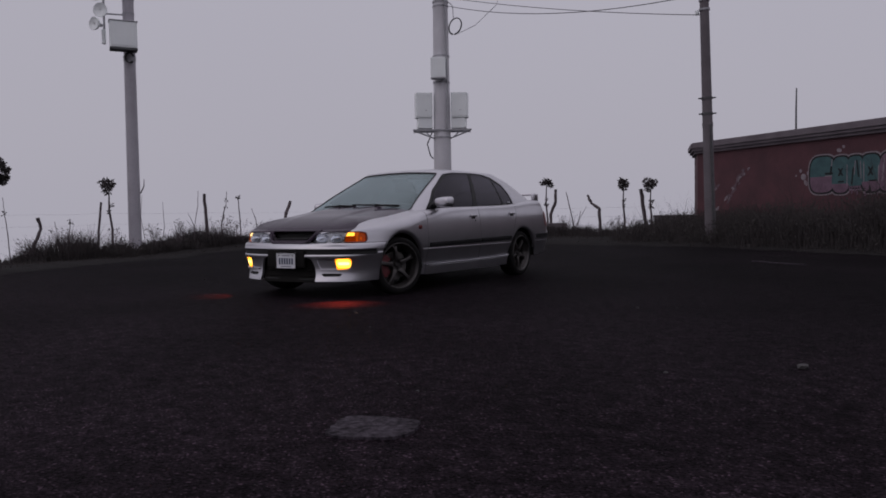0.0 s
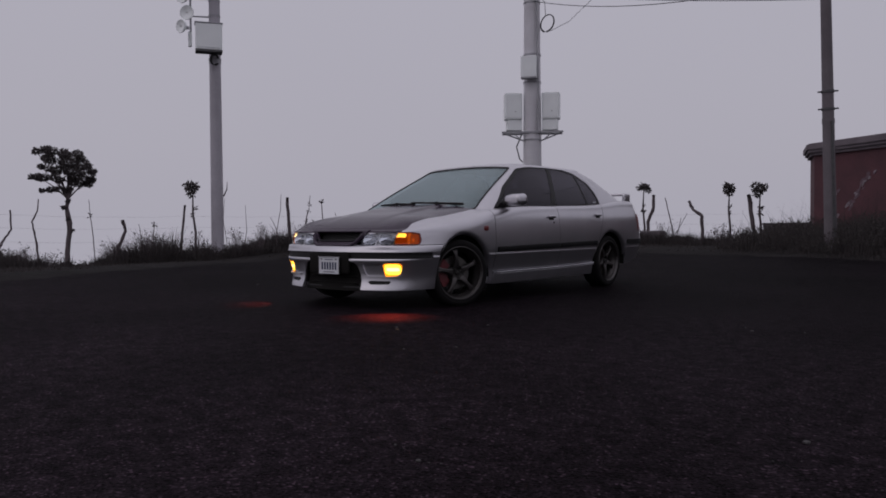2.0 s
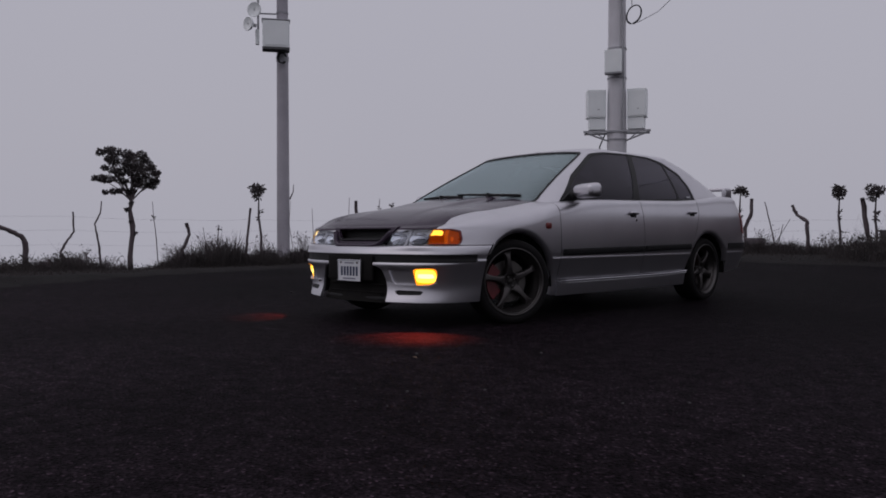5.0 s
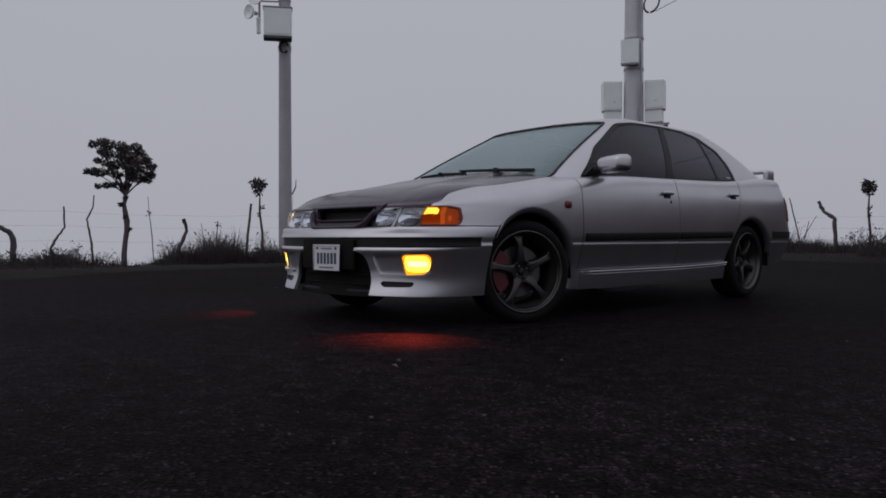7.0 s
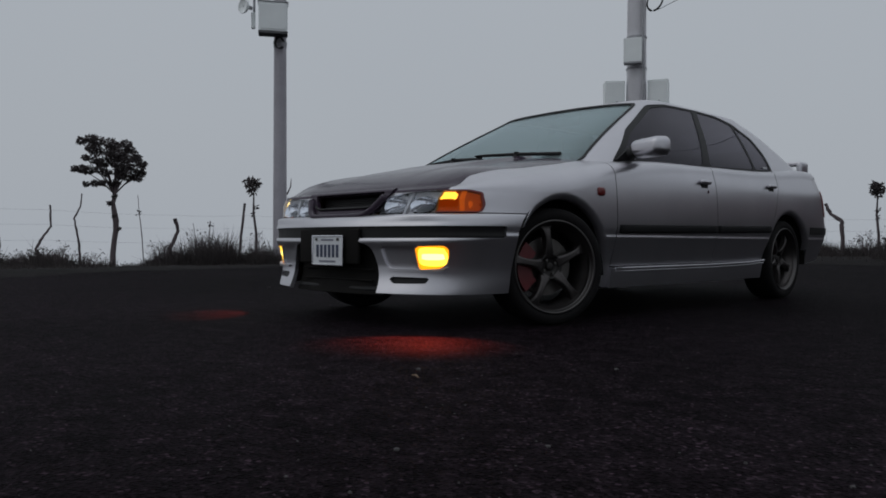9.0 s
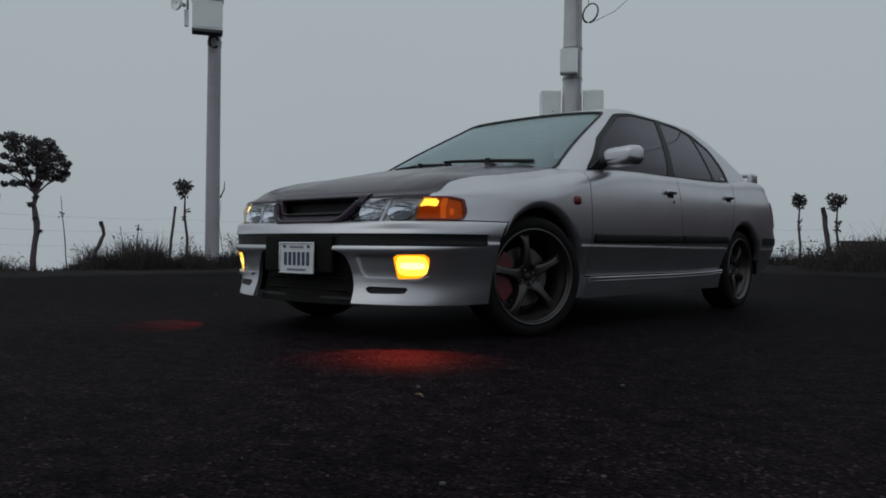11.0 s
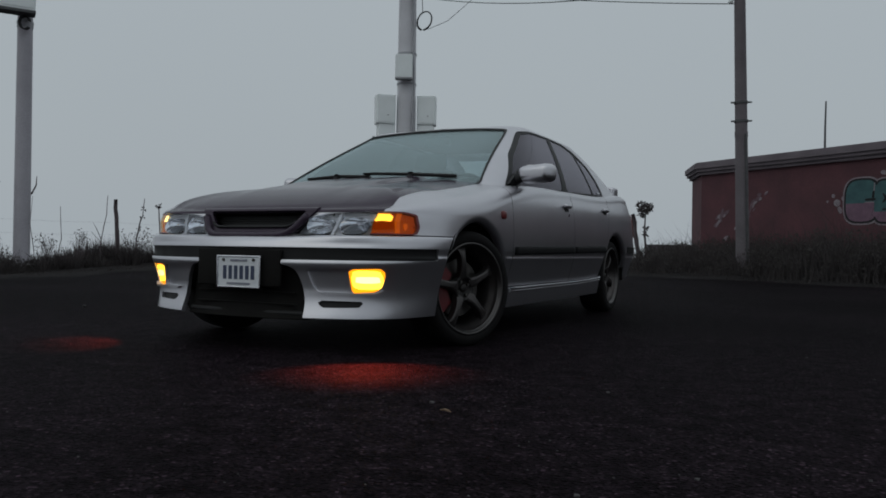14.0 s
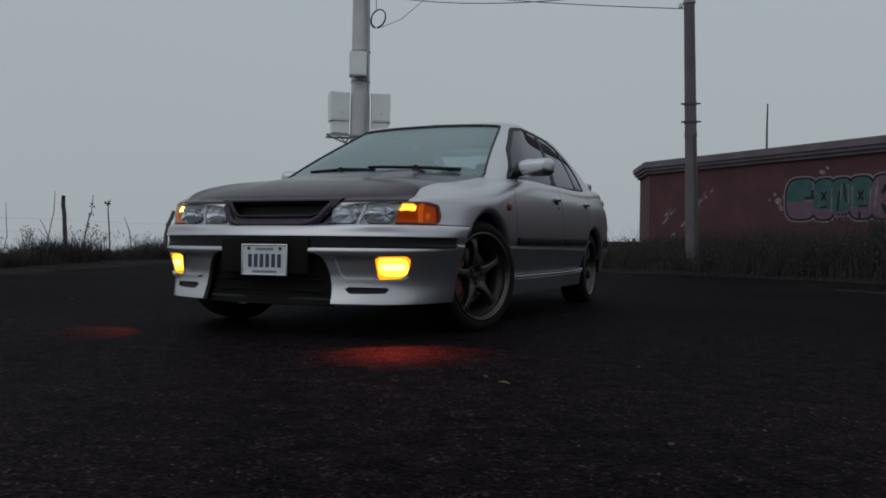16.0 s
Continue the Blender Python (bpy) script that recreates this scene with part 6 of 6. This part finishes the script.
# side mouldings
for sgn in (1, -1):
    for name, y0, y1 in (("door_moulding", -0.845, 0.218), ("door_moulding", 0.238, 0.985)):
        n = 24
        V, F = [], []
        prof = [(0.0, -0.021), (0.010, -0.019), (0.013, -0.010), (0.013, 0.013), (0.010, 0.023), (0.0, 0.025)]
        for k in range(n + 1):
            y = y0 + (y1 - y0) * k / n
            z = 0.462 + (y + 0.84) * 0.012
            for d, h in prof:
                V.append((sgn * (surface_x(z) - 0.002 + d), y, z + h))
        m = len(prof)
        for k in range(n):
            for j in range(m - 1):
                q = (k * m + j, k * m + j + 1, (k + 1) * m + j + 1, (k + 1) * m + j)
                F.append(q if sgn < 0 else q[::-1])
        F += [tuple(range(m)), tuple(range(n * m, n * m + m))[::-1]]
        part(name, (V, F), MOULDING, car, "black rubbing strip on the door", True)
    # door handles; a dark slab stands in for the hollow under each
    for y, z in ((0.075, 0.744), (1.035, 0.768)):
        hx = surface_x(z)
        handle = part("door_handle", box(0.026, 0.115, 0.026, (sgn * (hx + 0.012), y, z + 0.012), 0.010, 3), SILVER, car, "", True)
        part("handle_slab", box(0.012, 0.088, 0.030, (sgn * (hx - 0.0015), y + 0.004, z - 0.010), 0.005, 2), TRIM, handle, "dark slab in place of a hollow")
    part("door_lock", tube([(sgn * (surface_x(0.70) - 0.004), 0.115, 0.700), (sgn * (surface_x(0.70) + 0.004), 0.115, 0.700)], 0.010, 12), CHROME, car)
    # side marker
    mk = bmesh.new()
    bmesh.ops.create_uvsphere(mk, u_segments=16, v_segments=10, radius=0.03)
    mk.transform(Matrix.Translation((sgn * (surface_x(0.645) - 0.002), -1.01, 0.648)) @ Matrix.Diagonal((0.45, 1.0, 0.72, 1)))
    for v in mk.verts:
        d = v.co - Vector((sgn * (surface_x(0.645) - 0.002), -1.01, 0.648))
        k = (abs(d.y / 0.03) ** 4 + abs(d.z / 0.0216) ** 4 + abs(d.x / 0.0135) ** 4 + 1e-9) ** -0.25
        v.co = v.co + d * (k - 1)
    part("side_repeater", mk, RED_PLASTIC, car, "dark red side repeater, unlit", True)
    # door mirror
    shape = box(0.212, 0.120, 0.104, (0, 0, 0), 0.036, 6)
    for v in shape.verts:
        # the shell narrows forwards and towards its foot
        f = max(0.0, -v.co.y / 0.06)
        v.co.z *= (1 - 0.16 * f) * (1 - 0.07 * max(0.0, -sgn * v.co.x / 0.1))
        v.co.x *= 1 - 0.06 * f
        v.co.z -= 0.006 * max(0.0, -sgn * v.co.x / 0.1)
    shape.transform(Matrix.Translation((sgn * (0.866 if sgn > 0 else 0.775), -0.612, 0.903 if sgn > 0 else 0.872)) @ Matrix.Rotation(radians(-12 * sgn), 4, "Z"))
    mirror = part("door_mirror", shape, SILVER, car, "silver door mirror", True)
    part("mirror_glass", box(0.15, 0.004, 0.085, (sgn * (0.872 if sgn > 0 else 0.775), -0.585, 0.912 if sgn > 0 else 0.885), 0.001), CHROME, mirror)
    part("mirror_base", tube([(sgn * 0.735, -0.63, 0.868), (sgn * 0.775, -0.628, 0.878), (sgn * 0.815, -0.62, 0.886)], [0.034, 0.028, 0.022], 12), TRIM, mirror, "black mirror foot", True)
    part("mirror_sail", prism([(-0.745, 0.835), (-0.57, 0.845), (-0.57, 0.935), (-0.63, 0.905)], sgn * 0.735, sgn * 0.752, "x"), TRIM, car)
    # tail lamp
    tail, rear_rest = cut(rear_wing, lambda V: np.maximum(np.maximum(0.60 - V[:, 2], V[:, 2] - 0.80), 2.06 - V[:, 1]))
    panel("tail_lamp", cut(tail, lambda V: -sgn * V[:, 0])[0], RED_PLASTIC, car, "dark red tail lamp, unlit", 0.012, 0.006)
    # rear bumper strip
rb = cut(rear_bumper, lambda V: np.maximum(np.abs(V[:, 2] - 0.485) - 0.026, 1.70 - V[:, 1]))[0]
panel("bumper_strip", rb, TRIM, car, "black rear rubbing strip", 0.01, 0.005)

# boot spoiler
spoiler = part("boot_spoiler", box(1.20, 0.14, 0.028, (0, 2.18, 1.036), 0.013, 4), SILVER, car, "silver boot spoiler", True)
for sgn in (1, -1):
    part("spoiler_leg", merged(box(0.045, 0.15, 0.12, (sgn * 0.59, 2.18, 0.990), 0.021, 4)), SILVER, spoiler, "", True)

# thin beads added along the side skirts to draw their bright edge highlight
for sgn in (1, -1):
    for z, r in ((0.262, 0.0065), (0.246, 0.004)):
        part("skirt_highlight_bead", tube([(sgn * (surface_x(z) + 0.021), y, z + 0.012 * max(0, y) ** 2 + 0.03 * max(0, y - 0.75)) for y in np.linspace(-0.84, 0.95, 24)], r, 8), SILVER, car, "", True)

# wipers
for pts in ([(0.52, -0.93, 0.868), (0.30, -1.0, 0.877), (0.05, -1.015, 0.888), (-0.03, -1.015, 0.89)], [(0.0, -0.99, 0.872), (-0.2, -1.0, 0.880), (-0.45, -0.965, 0.874)]):
    wiper = part("wiper", tube(pts, [0.011, 0.010, 0.007, 0.004][:len(pts)], 8), TRIM, car, "", True)
    part("wiper_blade", tube([Vector(p) + Vector((0, 0.012, -0.004)) for p in pts], 0.005, 6), RUBBER, wiper)
for x in (0.27, -0.22):
    part("wiper_pivot", tube([(x, -1.0, 0.86), (x, -1.0, 0.892)], [0.02, 0.014], 12), TRIM, car, "", True)

# number plate: white, with dark figures as plain bars
plate_y = float(lower_front(0.36)) - 0.024
plate_panel = part("plate_bracket", box(0.47, 0.020, 0.165, (0, plate_y + 0.034, 0.372), 0.008), UNDER, car, "black plate panel", True)
plate = part("number_plate", box(0.238, 0.004, 0.136, (0.020, plate_y + 0.010, 0.353), 0.0015), WHITE_TIN, car, "white number plate in a chromed frame")
frame_bm = merged(*[box(sx, 0.008, sz, (cx + 0.020, plate_y + 0.008, 0.353 + cz), 0.002) for sx, sz, cx, cz in ((0.248, 0.008, 0, 0.068), (0.248, 0.008, 0, -0.068), (0.008, 0.136, 0.120, 0), (0.008, 0.136, -0.120, 0))])
part("plate_frame", frame_bm, CHROME, plate, "chromed frame")
for k in range(6):
    part("plate_figure", box(0.019, 0.003, 0.060, (-0.058 + 0.0315 * k, plate_y + 0.007, 0.350), 0.0008), INK, plate, "dark blue figure")
part("plate_caption", box(0.095, 0.003, 0.009, (0.020, plate_y + 0.007, 0.403), 0.0006), CAPTION, plate)
part("plate_caption", box(0.130, 0.003, 0.009, (0.020, plate_y + 0.007, 0.301), 0.0006), CAPTION, plate)
for sgn in (1, -1):
    part("plate_screw", tube([(0.020 + sgn * 0.085, plate_y + 0.008, 0.405), (0.020 + sgn * 0.085, plate_y + 0.002, 0.405)], 0.007, 8), STEEL, plate)

# intake slats and grille mesh
for k in range(2):
    part("intake_slat", box(0.56, 0.012, 0.007, (0, -2.02 + 0.006 * k, 0.215 + 0.05 * k), 0.002), UNDER, front_bumper)
for k in range(6):
    part("grille_slat", box(0.50, 0.006, 0.004, (0, -1.905 + 0.004 * k, 0.562 + 0.0105 * k), 0.001), TRIM, hood_ob)
part("lower_lip", tube([(x, -2.02 + 0.10 * (abs(x) / 0.34) ** 4 * 0.3, 0.176) for x in np.linspace(-0.335, 0.335, 13)], 0.014, 10), TRIM, front_bumper, "black lower lip", True)

# cabin: dashboard, wheel, seats
dash = part("dashboard", merged(box(1.30, 0.42, 0.16, (0, -0.66, 0.77), 0.06, 4), box(0.36, 0.2, 0.07, (0.34, -0.55, 0.855), 0.03, 3)), CLOTH, car, "dark dashboard", True)
V, F = lathe([(0.165 + 0.014 * math.cos(a), 0.014 * math.sin(a)) for a in np.linspace(0, 2 * math.pi, 9)], 32, "y")
steer = part("steering_wheel", (V, F), TRIM, car, "", True)
steer.matrix_local = pose(0.34, -0.38, 0.775, 25)
part("hub", box(0.30, 0.03, 0.06, (0, 0, 0), 0.012), TRIM, steer)


def seat(x, y, w):
    base = part("seat", box(w, 0.50, 0.16, (x, y, 0.46), 0.05, 3), CLOTH, car, "dark cloth seat", True)
    part("backrest", box(w * 0.96, 0.14, 0.56, (0, 0, 0), 0.05, 3, ), CLOTH, base, "", True).matrix_local = pose(x, y + 0.30, 0.78, -16)
    return base


for sgn in (1, -1):
    s_ob = seat(sgn * 0.35, 0.02, 0.46)
    part("headrest", box(0.25, 0.09, 0.15, (0, 0, 0), 0.04, 3), CLOTH, s_ob, "", True).matrix_local = pose(sgn * 0.35, 0.42, 1.115, -12)
seat(0, 0.85, 1.25)
part("rear_mirror", box(0.20, 0.03, 0.06, (0.02, -0.20, 1.17), 0.014, 3), TRIM, car, "", True)
part("parcel_shelf", box(1.2, 0.42, 0.03, (0, 1.42, 0.90), 0.01), CLOTH, car)
part("headlining", box(0.98, 0.95, 0.02, (0, 0.40, 1.245), 0.008), CLOTH, car)

# light thrown down in front of the fog lamps
for sgn in (1, -1):
    sp = bpy.data.lights.new("fog_beam", "SPOT")
    sp.energy, sp.color, sp.spot_size, sp.spot_blend, sp.shadow_soft_size = (37.0 if sgn > 0 else 27.0), (1.0, 0.075, 0.035), radians(62 if sgn > 0 else 54), 1.0, 0.008
    beam = new("fog_beam", sp)
    beam.matrix_world = look((sgn * 0.62, -2.00, 0.29), (sgn * 0.78, -2.22, 0.0)) @ Matrix.Diagonal((1.9, 0.85, 1.0, 1))
